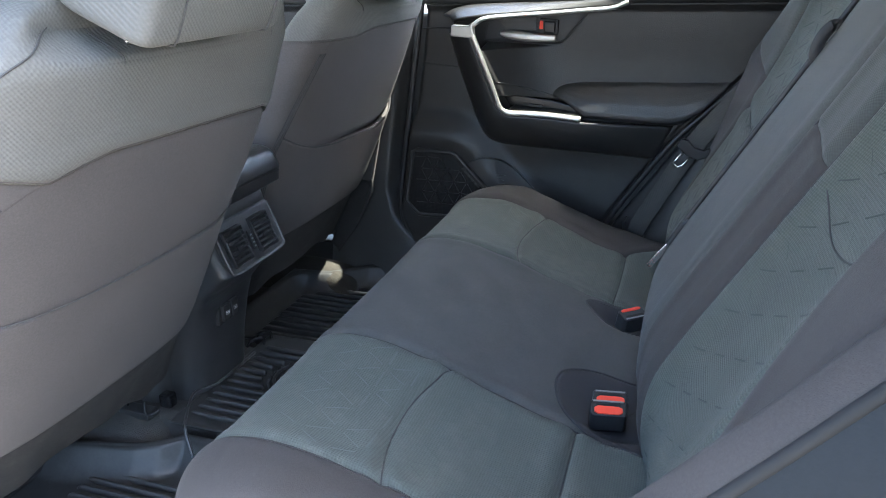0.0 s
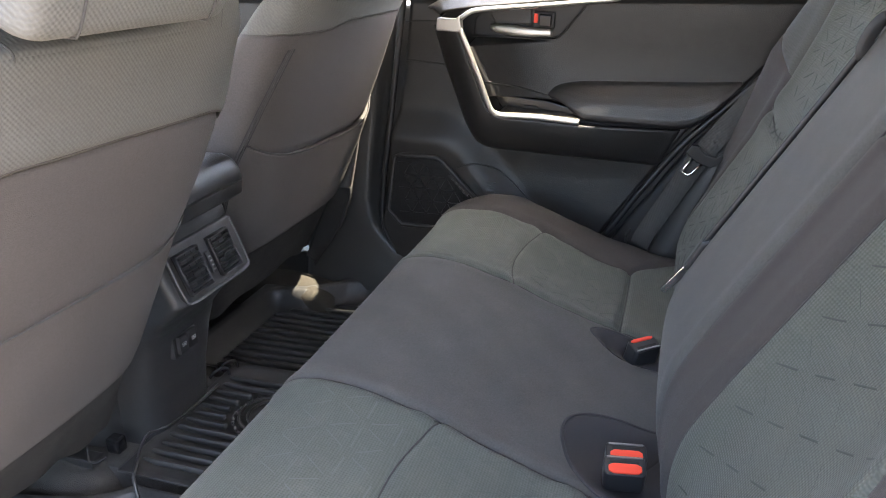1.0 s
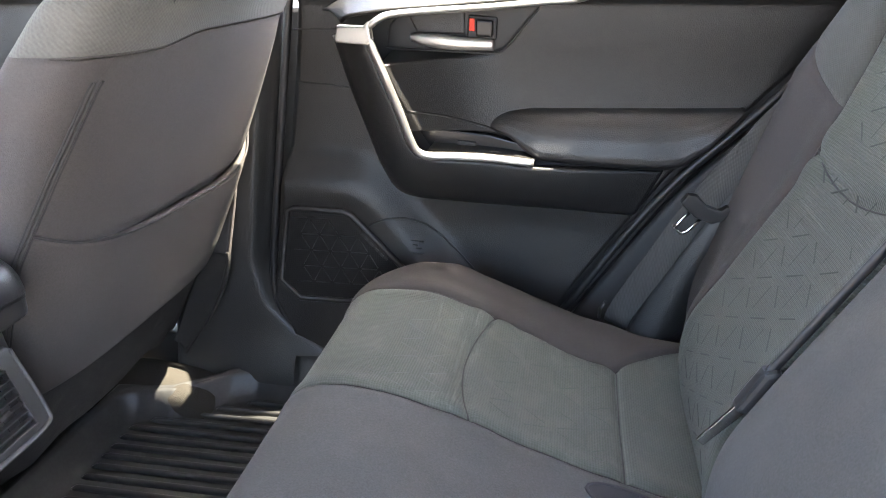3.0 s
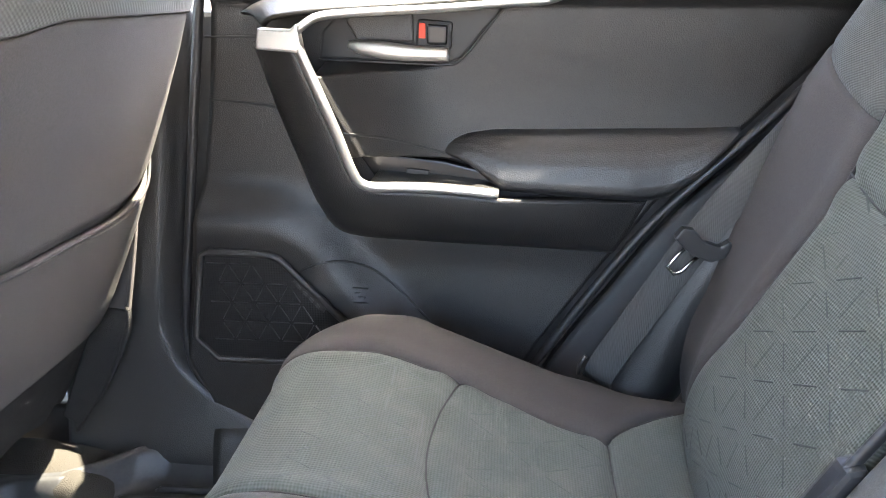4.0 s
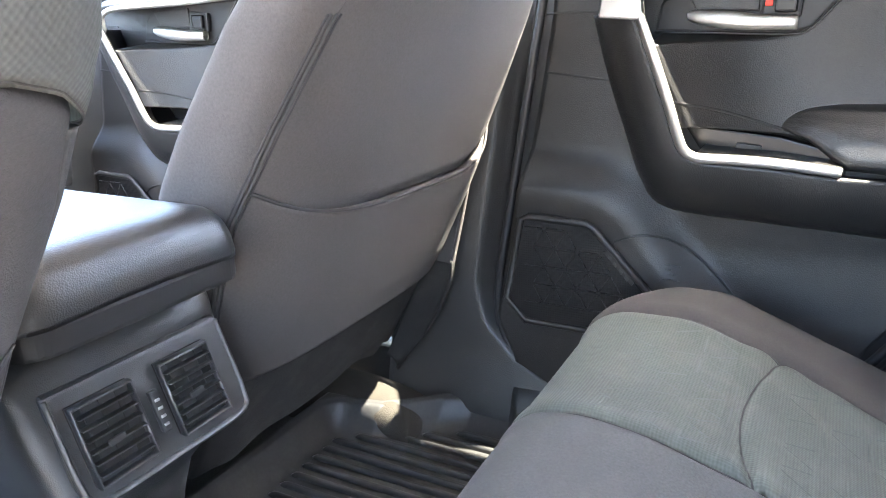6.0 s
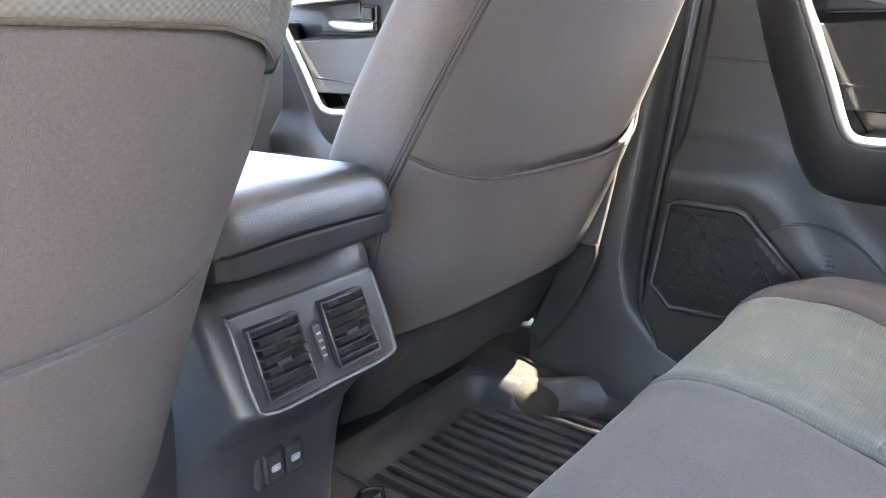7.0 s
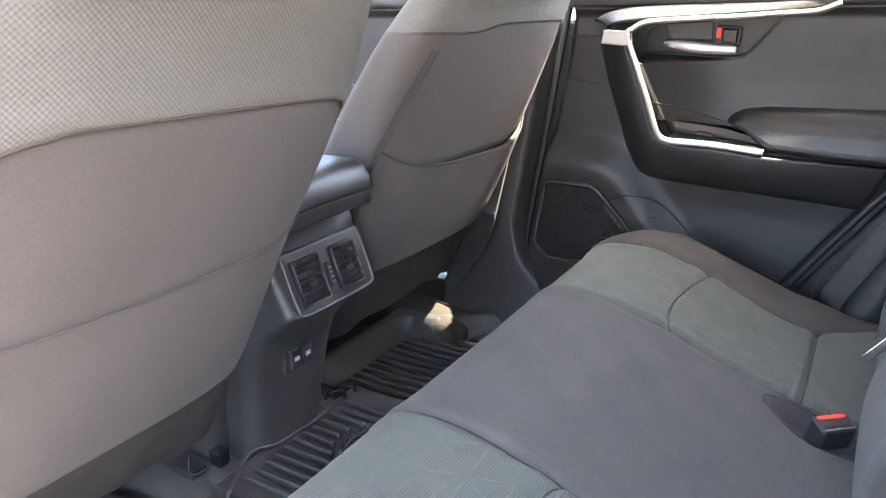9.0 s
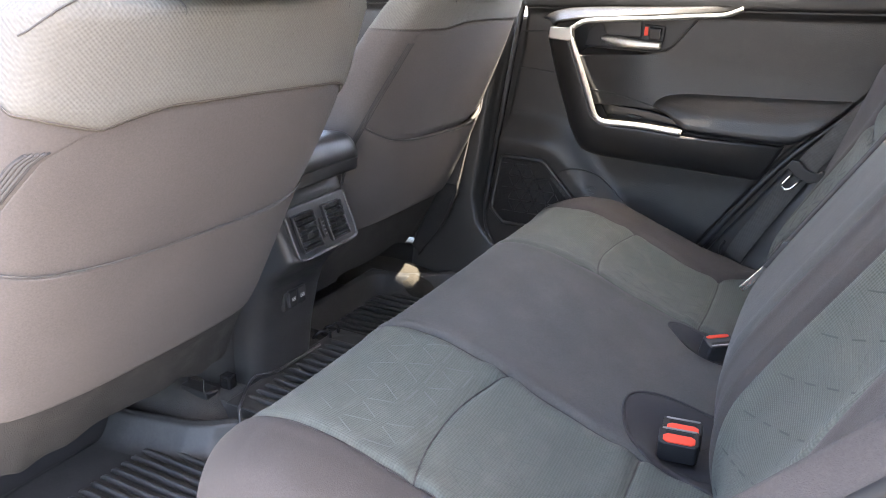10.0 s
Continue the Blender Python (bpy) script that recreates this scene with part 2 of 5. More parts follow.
def plate(outline, lo, hi, axis="y", bevel=0.003, seg=2):
    """A slab with the outline in the two other axes, from lo to hi along axis, with rounded edges."""
    b = bmesh.new()
    def at(p, d):
        return {"y": (p[0], d, p[1]), "x": (d, p[0], p[1]), "z": (p[0], p[1], d)}[axis]
    f = b.faces.new([b.verts.new(at(p, lo)) for p in outline])
    r = bmesh.ops.extrude_face_region(b, geom=[f])
    for v in r["geom"]:
        if isinstance(v, bmesh.types.BMVert):
            v.co["xyz".index(axis)] = hi
    if bevel:
        bmesh.ops.bevel(b, geom=list(b.edges), offset=bevel, segments=seg, profile=0.6, affect="EDGES", clamp_overlap=True)
    return b


def rbox(x0, x1, y0, y1, z0, z1, bevel=0.004, seg=2):
    return plate([(x0, y0), (x1, y0), (x1, y1), (x0, y1)], z0, z1, "z", bevel, seg)


def slab(name, x0, x1, y0, y1, z0, z1, mat, label, category, bevel=0.01):
    ob = part(name, rbox(x0, x1, y0, y1, z0, z1, bevel), mat)
    return tagged(ob, label, category, kind="structure")


_b = bmesh.new()
bmesh.ops.create_grid(_b, x_segments=2, y_segments=2, size=400)
_g = part("ground", _b, M_GROUND)
_g.location.z = -0.42
tagged(_g, "warm grey concrete ground under the car", "ground", kind="structure")
slab("floor", -1.9, 0.95, -0.76, 0.76, -0.03, 0.035, M_CARPET, "dark grey carpeted car floor", "floor", 0.004)
slab("floor_under_seat", 0.36, 2.4, -0.74, 0.74, 0.038, 0.24, M_CARPET, "dark carpeted step under the rear bench", "floor", 0.01)
slab("trunk_floor", 1.08, 2.4, -0.70, 0.70, 0.245, 0.30, M_CARPET, "dark carpeted luggage floor", "floor", 0.01)


def roof():
    n, m = 24, 20
    x = np.linspace(-0.52, 2.25, n)[:, None] * np.ones(m)
    y = np.linspace(-0.60, 0.60, m)[None] * np.ones((n, 1))
    z = 1.28 - 0.10 * (y / 0.6) ** 4 - 0.05 * ((x - 0.6) / 1.6) ** 2
    ob = shell("ceiling", np.stack([x, y, z], -1), (0, 0, 0.05), M_HEAD)
    tagged(ob, "light grey cloth headliner", "ceiling", kind="structure")


roof()


def side_wall(sy, name):
    """The body beside the cabin: sill, belt line, pillars, with the window openings through it."""
    w = new(name)
    tagged(w, "dark trimmed car body side with its openings", "car body", kind="structure")
    def bar(nm, x0, x1, z0, z1, lean=0.0, mat=M_VINYL, y0=0.735, y1=0.80):
        b = plate([(x0, z0), (x1, z0), (x1 + lean, z1), (x0 + lean, z1)], sy * y0, sy * y1, "y", 0.008)
        part(nm, b, mat, w)
    far = sy > 0
    bar("sill", -1.6, 0.56 if not far else 0.60, -0.05, 0.13, mat=M_DOOR)
    bar("roof_rail", -0.62, 2.25, 1.15, 1.20, mat=M_HEAD, y0=0.565, y1=0.612 if far else 0.665)
    if far:
        bar("lower_body", -1.6, 2.3, 0.14, 0.79, y0=0.755)
    else:
        bar("quarter_body", 1.02, 2.3, 0.10, 0.80, y0=0.74)
    for nm, x0, wd, ln in (("front_pillar", -1.55, 0.09, 0.90), ("centre_pillar", -0.12, 0.13, 0.06), ("rear_pillar", 0.89, 0.49, -0.14 if far else 0.12), ("tail_pillar", 2.05, 0.2, 0.0)):
        k = plate([(x0, 0.78), (x0 + wd, 0.78), (x0 + wd + ln, 1.17), (x0 + ln, 1.17)], 0.0, 0.045, "y", 0.006)
        for v in k.verts:
            v.co.y = sy * (0.72 + v.co.y - (v.co.z - 0.78) * 0.30)
        part(nm, k, M_HEAD if nm != "centre_pillar" else M_DOOR, w)
    return w


side_wall(1, "wall_right")
side_wall(-1, "wall_left")
_wr = part("wall_rear", rbox(2.26, 2.34, -0.74, 0.74, 0.25, 0.78, 0.02), M_VINYL)
tagged(_wr, "dark trimmed tailgate below its window", "tailgate", kind="structure")


def dashboard():
    d = thing("dashboard", (-1.2, 0, 0.0), "black moulded dashboard below the windscreen", "dashboard")
    prof = curve([(-1.02, 0.42), (-0.95, 0.50), (-0.90, 0.60), (-0.875, 0.66), (-0.885, 0.71), (-0.93, 0.745), (-1.1, 0.78), (-1.4, 0.80), (-1.62, 0.79)], 40)
    y = np.linspace(-0.70, 0.66, 40)
    P = np.zeros((40, 40, 3))
    P[:, :, 0] = prof[:, 0, None] - 0.10 * (np.abs(y[None]) / 0.7) ** 3
    P[:, :, 1] = y[None]
    P[:, :, 2] = prof[:, 1, None]
    shell("dash_cover", P, (-0.05, 0, -0.03), M_PAD, d)
    part("glovebox", plate([(0.20, 0.44), (0.58, 0.44), (0.60, 0.60), (0.19, 0.60)], -0.945, -0.90, "x", 0.01), M_VINYL, d)
    sweep("trim_strip", [(-0.885, -0.6, 0.655), (-0.868, -0.2, 0.66), (-0.868, 0.2, 0.66), (-0.93, 0.6, 0.655)], flat(0.012, 0.018), M_SILVER, d, n=30)
    part("side_vent", rbox(-0.97, -0.90, 0.50, 0.63, 0.665, 0.735, 0.012), M_BLACK, d)
    return d


dashboard()
_fw = part("wall_front", rbox(-1.72, -1.64, -0.74, 0.74, 0.0, 0.80, 0.02), M_VINYL)
tagged(_fw, "dark bulkhead under the dashboard", "bulkhead", kind="structure")


def pane(name, pts, label):
    b = bmesh.new()
    f = b.faces.new([b.verts.new(p) for p in pts])
    r = bmesh.ops.extrude_face_region(b, geom=[f])
    nrm = (Vector(pts[1]) - Vector(pts[0])).cross(Vector(pts[2]) - Vector(pts[0])).normalized() * 0.004
    for v in r["geom"]:
        if isinstance(v, bmesh.types.BMVert):
            v.co += nrm
    ob = part(name, b, M_GLASS)
    ob.visible_shadow = False
    tagged(ob, label, "window", kind="structure")


pane("window_1", [(-1.60, -0.62, 0.80), (-1.60, 0.62, 0.80), (-0.56, 0.54, 1.22), (-0.56, -0.54, 1.22)], "clear slanted windscreen glass")
pane("window_2", [(-1.45, 0.725, 0.80), (-0.10, 0.725, 0.80), (-0.06, 0.615, 1.155), (-0.58, 0.615, 1.155)], "clear glass of the front passenger window")
pane("window_3", [(0.05, 0.725, 0.83), (1.14, 0.725, 0.83), (1.25, 0.615, 1.155), (0.09, 0.615, 1.155)], "clear glass of the rear door window")


# ---- rear bench cushion ----
CUSH = curve([(0.36, 0.13), (0.305, 0.15), (0.275, 0.20), (0.240, 0.26), (0.232, 0.318), (0.248, 0.362), (0.290, 0.387), (0.36, 0.388), (0.44, 0.367),
              (0.50, 0.345), (0.58, 0.313), (0.66, 0.288), (0.72, 0.272), (0.80, 0.262)], 220)
_top = CUSH[np.argmin(CUSH[:, 0]):]


def cross_seams(y):
    """x of the bowed seam and of the rear seam of a seat insert."""
    a = (np.abs(y) - 0.345) / 0.14
    return 0.478 - 0.028 * (1 - np.clip(a * a, 0, 1)), 0.663 + 0.0 * y


def outer_seam(x):
    return np.interp(x, [0.26, 0.40, 0.66, 0.70, 0.78], [0.490, 0.490, 0.468, 0.51, 0.56])


def cushion_lift(x, y):
    a = np.abs(y)
    out = (0.016 - 0.014 * (1 - ss(0.26, 0.42, x))) * np.exp(-((a - 0.550) / 0.060) ** 2) - 0.012 * np.exp(-((a - 0.35) / 0.115) ** 2) - 0.006 * (a < 0.215) * (1 - (a / 0.215) ** 4)
    out -= 0.10 * np.clip((a - 0.575) / 0.075, 0, 1) ** 2.4
    for s in (0.215, outer_seam(x)):
        d = a - s
        out -= 0.0050 * np.exp(-(d / 0.0042) ** 2) - 0.0022 * np.exp(-((np.abs(d) - 0.016) / 0.012) ** 2)
    arc, rear = cross_seams(y)
    ins = ss(0.212, 0.22, a) * (1 - ss(-0.003, 0.005, a - outer_seam(x)))
    for line, dep in ((arc, 0.0055), (rear, 0.0065)):
        d = x - line
        out -= ins * (dep * np.exp(-(d / 0.0045) ** 2) - 0.003 * np.exp(-((np.abs(d) - 0.02) / 0.014) ** 2))
    out = out + 0.0012 * np.sin(x * 60 + y * 21) * np.sin(y * 37 - x * 12)
    # wells for the buckles
    out -= 0.024 * np.exp(-(((x - 0.712) / 0.074) ** 2 + ((y + 0.132) / 0.070) ** 2) ** 2)
    out -= 0.020 * np.exp(-(((x - 0.70) / 0.055) ** 2 + ((y - 0.163) / 0.030) ** 2) ** 2)
    return out


def cushion_point(x, y):
    z = np.interp(x, _top[:, 0], _top[:, 1])
    return z + cushion_lift(x, y)


def rear_bench():
    t = thing("rear_bench", (0.55, 0, 0.24), "grey cloth rear bench cushion with darker smooth centre", "car seat")
    def panel(name, lo, hi, mat, n, label=""):
        x, z = CUSH[:, 0, None], CUSH[:, 1, None]
        a, c = lo(np.maximum(x, 0.26)), hi(np.maximum(x, 0.26))
        y = a + (c - a) * np.linspace(0, 1, n)[None]
        x, z = x + 0 * y, z + 0 * y
        P = np.zeros((len(CUSH), n, 3))
        nose = np.arange(len(CUSH)) < np.argmin(CUSH[:, 0])
        w = ss(0.232, 0.32, x)
        w[nose] = 0
        lift = cushion_lift(np.maximum(x, 0.30), y)
        end = np.clip((np.abs(y) - 0.51) / 0.145, 0, 1) ** 2
        P[:, :, 0] = x - (1 - w) * np.clip(lift, -0.006, 0.004) * 0.7 + 0.10 * end * (1 - ss(0.30, 0.5, x))
        P[:, :, 1] = y
        P[:, :, 2] = z + w * lift - (1 - w) * 0.06 * end * (z > 0.2)
        shell(name, P, (0.0, 0, -0.03), mat, t, label)
    flatten = lambda v: (lambda x: v + 0 * x)
    seam_p, seam_n = outer_seam, (lambda x: -outer_seam(x))
    panel("centre_panel", flatten(-0.215), flatten(0.215), M_CENTRE, 110, "smooth dark grey cloth centre")
    panel("seat_insert", seam_n, flatten(-0.215), M_RIB, 90, "ribbed grey-green cloth insert")
    panel("seat_insert", flatten(0.215), seam_p, M_RIB, 90, "ribbed grey-green cloth insert")
    panel("side_bolster", flatten(-0.655), seam_n, M_BOLSTER, 40, "smooth dark cloth bolster")
    panel("side_bolster", seam_p, flatten(0.655), M_BOLSTER, 40, "smooth dark cloth bolster")
    # dark seam threads
    def thread(x, y):
        z = cushion_point(x, y)
        sweep("seam", np.stack([x, y, z + 0.0006], 1), circle(0.0013, 6), M_THREAD, t)
    xs = np.linspace(0.30, 0.76, 90)
    for s in (-1, 1):
        thread(xs, s * 0.215 + 0 * xs)
        thread(xs, s * outer_seam(xs))
        ys = np.linspace(0.217, 0.482, 60)
        thread(cross_seams(ys)[0], s * ys)
        ys = np.linspace(0.217, 0.470, 60)
        thread(cross_seams(ys)[1], s * ys)
    core = rbox(0.33, 0.79, -0.60, 0.60, 0.10, 0.225, 0.02)
    part("base", core, M_BLACK, t)
    return t


bench = rear_bench()

# ---- rear backrests ----
BACK_Z = np.array([0.20, 0.27, 0.33, 0.40, 0.47, 0.60, 0.80, 0.90, 0.95])
BACK_X = np.array([0.775, 0.752, 0.742, 0.750, 0.782, 0.855, 0.969, 1.022, 1.05])
_bk = curve(np.stack([BACK_X, BACK_Z], 1), 130)
BACK = np.vstack([_bk, curve([(1.05, 0.95), (1.066, 0.966), (1.09, 0.968), (1.12, 0.95)], 12)[1:]])


def back_offset(y, z):
    """How far the backrest stands forward of its plain line."""
    crest = np.interp(z, [0.30, 0.45, 0.55, 0.70, 0.85], [-0.055, -0.034, -0.004, 0.040, 0.042])
    out = np.where(y > 0, crest, 0.25 * crest) * np.exp(-((np.abs(y) - 0.57) / 0.085) ** 2)
    out = out + 0.012 * np.exp(-((y - 0.01) / 0.14) ** 4)
    out = out - 0.030 * np.exp(-((y + 0.37) / 0.13) ** 4) - 0.006 * np.exp(-((y - 0.30) / 0.12) ** 4)
    out = out - 0.10 * np.clip((np.abs(y) - 0.600) / 0.055, 0, 1) ** 2.2
    return out


def far_edge(z):
    return np.interp(z, [0.2, 0.43, 0.47, 0.60, 0.68, 0.755, 0.82, 0.95], [0.52, 0.44, 0.43, 0.43, 0.450, 0.475, 0.50, 0.51])


def near_edge(z):
    return np.interp(z, [0.3, 0.45, 0.55, 0.68, 0.9], [-0.590, -0.572, -0.550, -0.505, -0.49])


def arch(y, c, h):
    return 0.655 - 0.03 * (1 - np.clip(((y - c) / h) ** 2, 0, 1))


_bs = np.r_[0, np.cumsum(np.linalg.norm(np.diff(BACK, axis=0), axis=1))]


def run_of(z):
    """Length along the backrest's line at the height z."""
    k = np.argmax(BACK[:, 1])
    return np.interp(z, BACK[:k, 1], _bs[:k])


def back_skin(name, lo, hi, mat, parent, label="", n=50, z0=None, z1=None, arch_at=None, rows=260):
    """One cloth panel of a backrest between two edges lo(z), hi(z), from z0(u) to z1(u)."""
    u = np.linspace(0, 1, n)[None]
    s0 = run_of(z0(u)) if z0 else 0.0 * u
    s1 = run_of(z1(u)) if z1 else _bs[-1] + 0.0 * u
    s = s0 + (s1 - s0) * np.linspace(0, 1, rows)[:, None]
    x, z = np.interp(s, _bs, BACK[:, 0]), np.interp(s, _bs, BACK[:, 1])
    a, c = lo(z), hi(z)
    y = a + (c - a) * u
    off = back_offset(y, z)
    for d in ((y - a), (c - y)):
        off = off - 0.0045 * np.exp(-(d / 0.004) ** 2) + 0.002 * np.exp(-((d - 0.018) / 0.012) ** 2)
    for e in (z0, z1):
        if e:
            off = off - 0.003 * np.exp(-((z - e(u)) / 0.004) ** 2)
    if arch_at:
        d = z - arch(y, *arch_at)
        off = off - 0.0045 * np.exp(-(d / 0.006) ** 2) + 0.003 * np.exp(-((np.abs(d) - 0.02) / 0.014) ** 2)
    P = np.stack([x - off * 0.87, y, z + off * 0.5], -1)
    return shell(name, P, (0.035, 0, -0.02), mat, parent, label)


def const(v):
    return lambda z: v + 0 * z


wide = thing("folding_seat", (0.80, -0.25, 0.26), "wide grey cloth rear backrest with folding centre armrest", "car seat", "rear backrests")
back_skin("armrest_panel", const(-0.120), const(0.140), M_CENTRE, wide, "smooth blue-grey cloth armrest panel", 60)
back_skin("inner_strip", const(-0.235), const(-0.120), M_BOLSTER, wide, "smooth dark cloth strip", 30, z1=lambda u: 0.700 + 0.022 * u)
back_skin("inner_strip_top", const(-0.235), const(-0.120), M_KNITD, wide, "woven light grey cloth", 30, z0=lambda u: 0.700 + 0.022 * u)
back_skin("seat_insert", near_edge, const(-0.235), M_RIBB, wide, "ribbed grey-green cloth insert", 60)
back_skin("side_bolster", const(-0.650), near_edge, M_BOLSTER, wide, "smooth dark cloth bolster", 40)
part("board", plate([(0.86, 0.24), (0.93, 0.24), (1.13, 0.93), (1.07, 0.945)], -0.64, 0.135, "y", 0.01), M_BLACK, wide)

narrow = thing("folding_seat", (0.80, 0.40, 0.26), "narrow grey cloth rear backrest beside the door", "car seat", "rear backrests")
back_skin("seat_insert", const(0.152), far_edge, M_RIBB, narrow, "ribbed grey-green cloth insert", 60, arch_at=(0.32, 0.16))
back_skin("side_bolster", far_edge, const(0.650), M_BOLSTER, narrow, "smooth dark cloth bolster", 44, z1=lambda u: 0.690 + 0.085 * u ** 1.5)
back_skin("side_bolster_top", far_edge, const(0.650), M_KNITD, narrow, "woven light grey cloth", 44, z0=lambda u: 0.690 + 0.085 * u ** 1.5)
part("board", plate([(0.86, 0.24), (0.93, 0.24), (1.13, 0.93), (1.07, 0.945)], 0.155, 0.64, "y", 0.01), M_BLACK, narrow)


def back_thread(parent, ys, zs, sink=0.0035):
    x = np.interp(zs, _bk[:, 1], _bk[:, 0])
    off = back_offset(ys, zs) - sink
    sweep("seam", np.stack([x - 0.87 * off, ys, zs + 0.5 * off], 1), circle(0.0013, 6), M_THREAD, parent, up=(-1, 0, 0.5))


_z = np.linspace(0.30, 0.93, 90)
for _y in (-0.235, -0.120):
    back_thread(wide, _y + 0 * _z, _z)
back_thread(wide, near_edge(_z), _z)
back_thread(wide, -0.622 + 0 * _z, _z, 0.002)
back_thread(narrow, far_edge(_z), _z)
_y = np.linspace(0.155, 0.450, 50)
back_thread(narrow, _y, arch(_y, 0.32, 0.16) - 0.001)
_y = np.linspace(-0.490, -0.245, 50)
back_thread(wide, _y, 0.700 - 0.035 * (1 - ((_y + 0.367) / 0.13) ** 2), 0.0002)


# ---- front seats ----
def front_seat(name, yc, x0, seam, label, zip_top, pocket_z, left, right, flap, low, edge, sag_by, zip_at, lines, side_flap):
    """A front seat seen from behind. x0: its rear face at z = 0.6; seam(u): height of the upper cover's edge, u = -1 (left) to 1."""
    t = thing(name, (x0 - 0.35, yc, 0.05), label, "car seat", "front seats")
    levels = [0.20, 0.34, 0.45, 0.57, 0.66, 0.75, 0.83, 0.88, 0.915, 0.93]
    def half_width(z, c):
        """Half width towards the left (c > 0) or the right."""
        return np.where(c > 0, np.interp(z, levels, left), np.interp(z, levels, right))
    def depth(z):
        return np.interp(z, [0.20, 0.34, 0.60, 0.80, 0.89, 0.925, 0.93], [0.06, 0.085, 0.085, 0.070, 0.050, 0.025, 0.004])
    def surf(th, z):
        n = 3.2
        c, s = np.cos(th), np.sin(th)
        hw, hd = half_width(z, c), depth(z)
        y = hw * np.sign(c) * np.abs(c) ** (2 / n)
        d = hd * np.sign(s) * np.abs(s) ** (2 / n)
        # the front bolsters flare
        y = y * (1 + 0.10 * ss(0.2, -0.9, s) * ss(0.9, 0.6, z))
        x = x0 + 0.45 * (z - 0.6) - hd + d
        x = x - 0.012 * ss(0.40, 0.30, z)
        x = x - 0.055 * ss(0.830, 0.865, z) * np.exp(-((y - 0.015) / 0.155) ** 6)
        return np.stack([x, yc - y, z], -1)
    zl = lambda z: np.interp(z, *edge)
    zr = lambda z: math.pi - np.interp(z, [0.3, 0.45, 0.60, 0.754, 0.80], [0.50, 0.47, 0.44, 0.52, 0.55])
    v = np.linspace(0, 1, 60)[:, None]
    def rows(th):
        """Rows from the lower edge to the seam, for columns th0 + (th1 - th0) u."""
        u = np.clip(-np.cos(th), -1, 1)
        return low + (seam(u) - low) * v
    def slack(u):
        """Height of the map pocket's mouth."""
        return pocket_z - sag_by * (np.sin(math.pi * u ** 1.35)) - 0.003 * np.sin(u * 9)
    # rear panel with the slack of the map pocket
    for nm, za, zb, lbl in (("map_pocket", 0.0, 1.0, "smooth cloth map pocket"), ("rear_panel", 1.0, 2.0, "smooth grey-brown cloth back panel")):
        m = 90
        u = np.linspace(0, 1, m)[None]
        sag = slack(u)
        if nm == "map_pocket":
            zz = low + (sag - low) * v
        else:
            th_g = zl(0.78) + (zr(0.78) - zl(0.78)) * u
            top = seam(np.clip(-np.cos(th_g), -1, 1))
            zz = sag - 0.012 + (top - sag + 0.012) * v
        th = zl(zz) + (zr(zz) - zl(zz)) * u
        P = surf(th, zz)
        if nm == "map_pocket":
            puff = ((0.002 if yc < 0 else 0.005) + 0.20 * max(sag_by - 0.03, 0) * ss(0.2, 0.8, u)) * ss(0.0, 0.10, u) * ss(1.0, 0.82, u) * (0.5 + 0.5 * v)
            lip = -0.006 * ss(0.985, 1.0, v)
            P[:, :, 0] += puff + lip + 0.002 * np.sin(u * 13 + v * 5) * v * ss(0, .1, u) * ss(1, .9, u)
        else:
            P[:, :, 0] -= (0.3 * max(sag_by - 0.03, 0) * ss(0.15, 0.6, u) + 0.001) * np.exp(-((zz - sag) / 0.010) ** 2)
            P[:, :, 0] += -0.004 * np.exp(-((1 - v) * (top - sag) / 0.004) ** 2) * np.ones_like(u) + 0.0015 * np.sin(7 * u + 4 * v)
        shell(nm, P, (-0.012, 0, 0), M_SMOOTH, t, lbl)
    for nm, a, b in (("side_cover", lambda z: -1.25 + 0 * z, zl), ("side_cover", zr, lambda z: math.pi + 1.25 + 0 * z)):
        u = np.linspace(0, 1, 40)[None]
        zz = low - 0.03 + (seam(-1.0 if a is not zr else 1.0) - low + 0.03) * v + 0 * u
        th = a(zz) + (b(zz) - a(zz)) * u
        shell(nm, surf(th, zz), (-0.004, -0.008 if a is zr else 0.008, 0), M_SMOOTH, t, "smooth grey cloth side")
    u = np.linspace(0, 1, 40)[None]
    zz = 0.20 + (0.90 - 0.20) * v + 0 * u
    th = -1.25 - (2 * math.pi - math.pi - 2.5) * u
    shell("front_cover", surf(th, zz), (0.006, 0, 0), M_SMOOTH, t)
    # upper cover, all round
    m = 140
    th = np.linspace(-math.pi, math.pi, m)[None]
    zz = seam(np.clip(-np.cos(th), -1, 1)) + 0.001 + (0.93 - seam(np.clip(-np.cos(th), -1, 1))) * np.linspace(0, 1, 50)[:, None] ** 0.9
    P = surf(th + 0 * zz, zz)
    P[:, :, 0] += 0.0022 * np.exp(-((zz - seam(np.clip(-np.cos(th), -1, 1)) - 0.016) / 0.012) ** 2)
    shell("upper_cover", P, (0, 0, -0.004), M_KNIT, t, "light grey knitted cloth shoulder cover")
    # stitched seams of the upper cover
    for pts in lines:
        w = curve(pts, 40)
        c = np.sign(yc - w[:, 0]) * np.clip(np.abs(yc - w[:, 0]) / half_width(w[:, 1], yc - w[:, 0]), 0, 1) ** 1.6
        sweep("seam", surf(np.arccos(c), w[:, 1]) + np.array([0.0006, 0, 0]), circle(0.0011, 6), M_ZIP, t, up=(1, 0, 0))
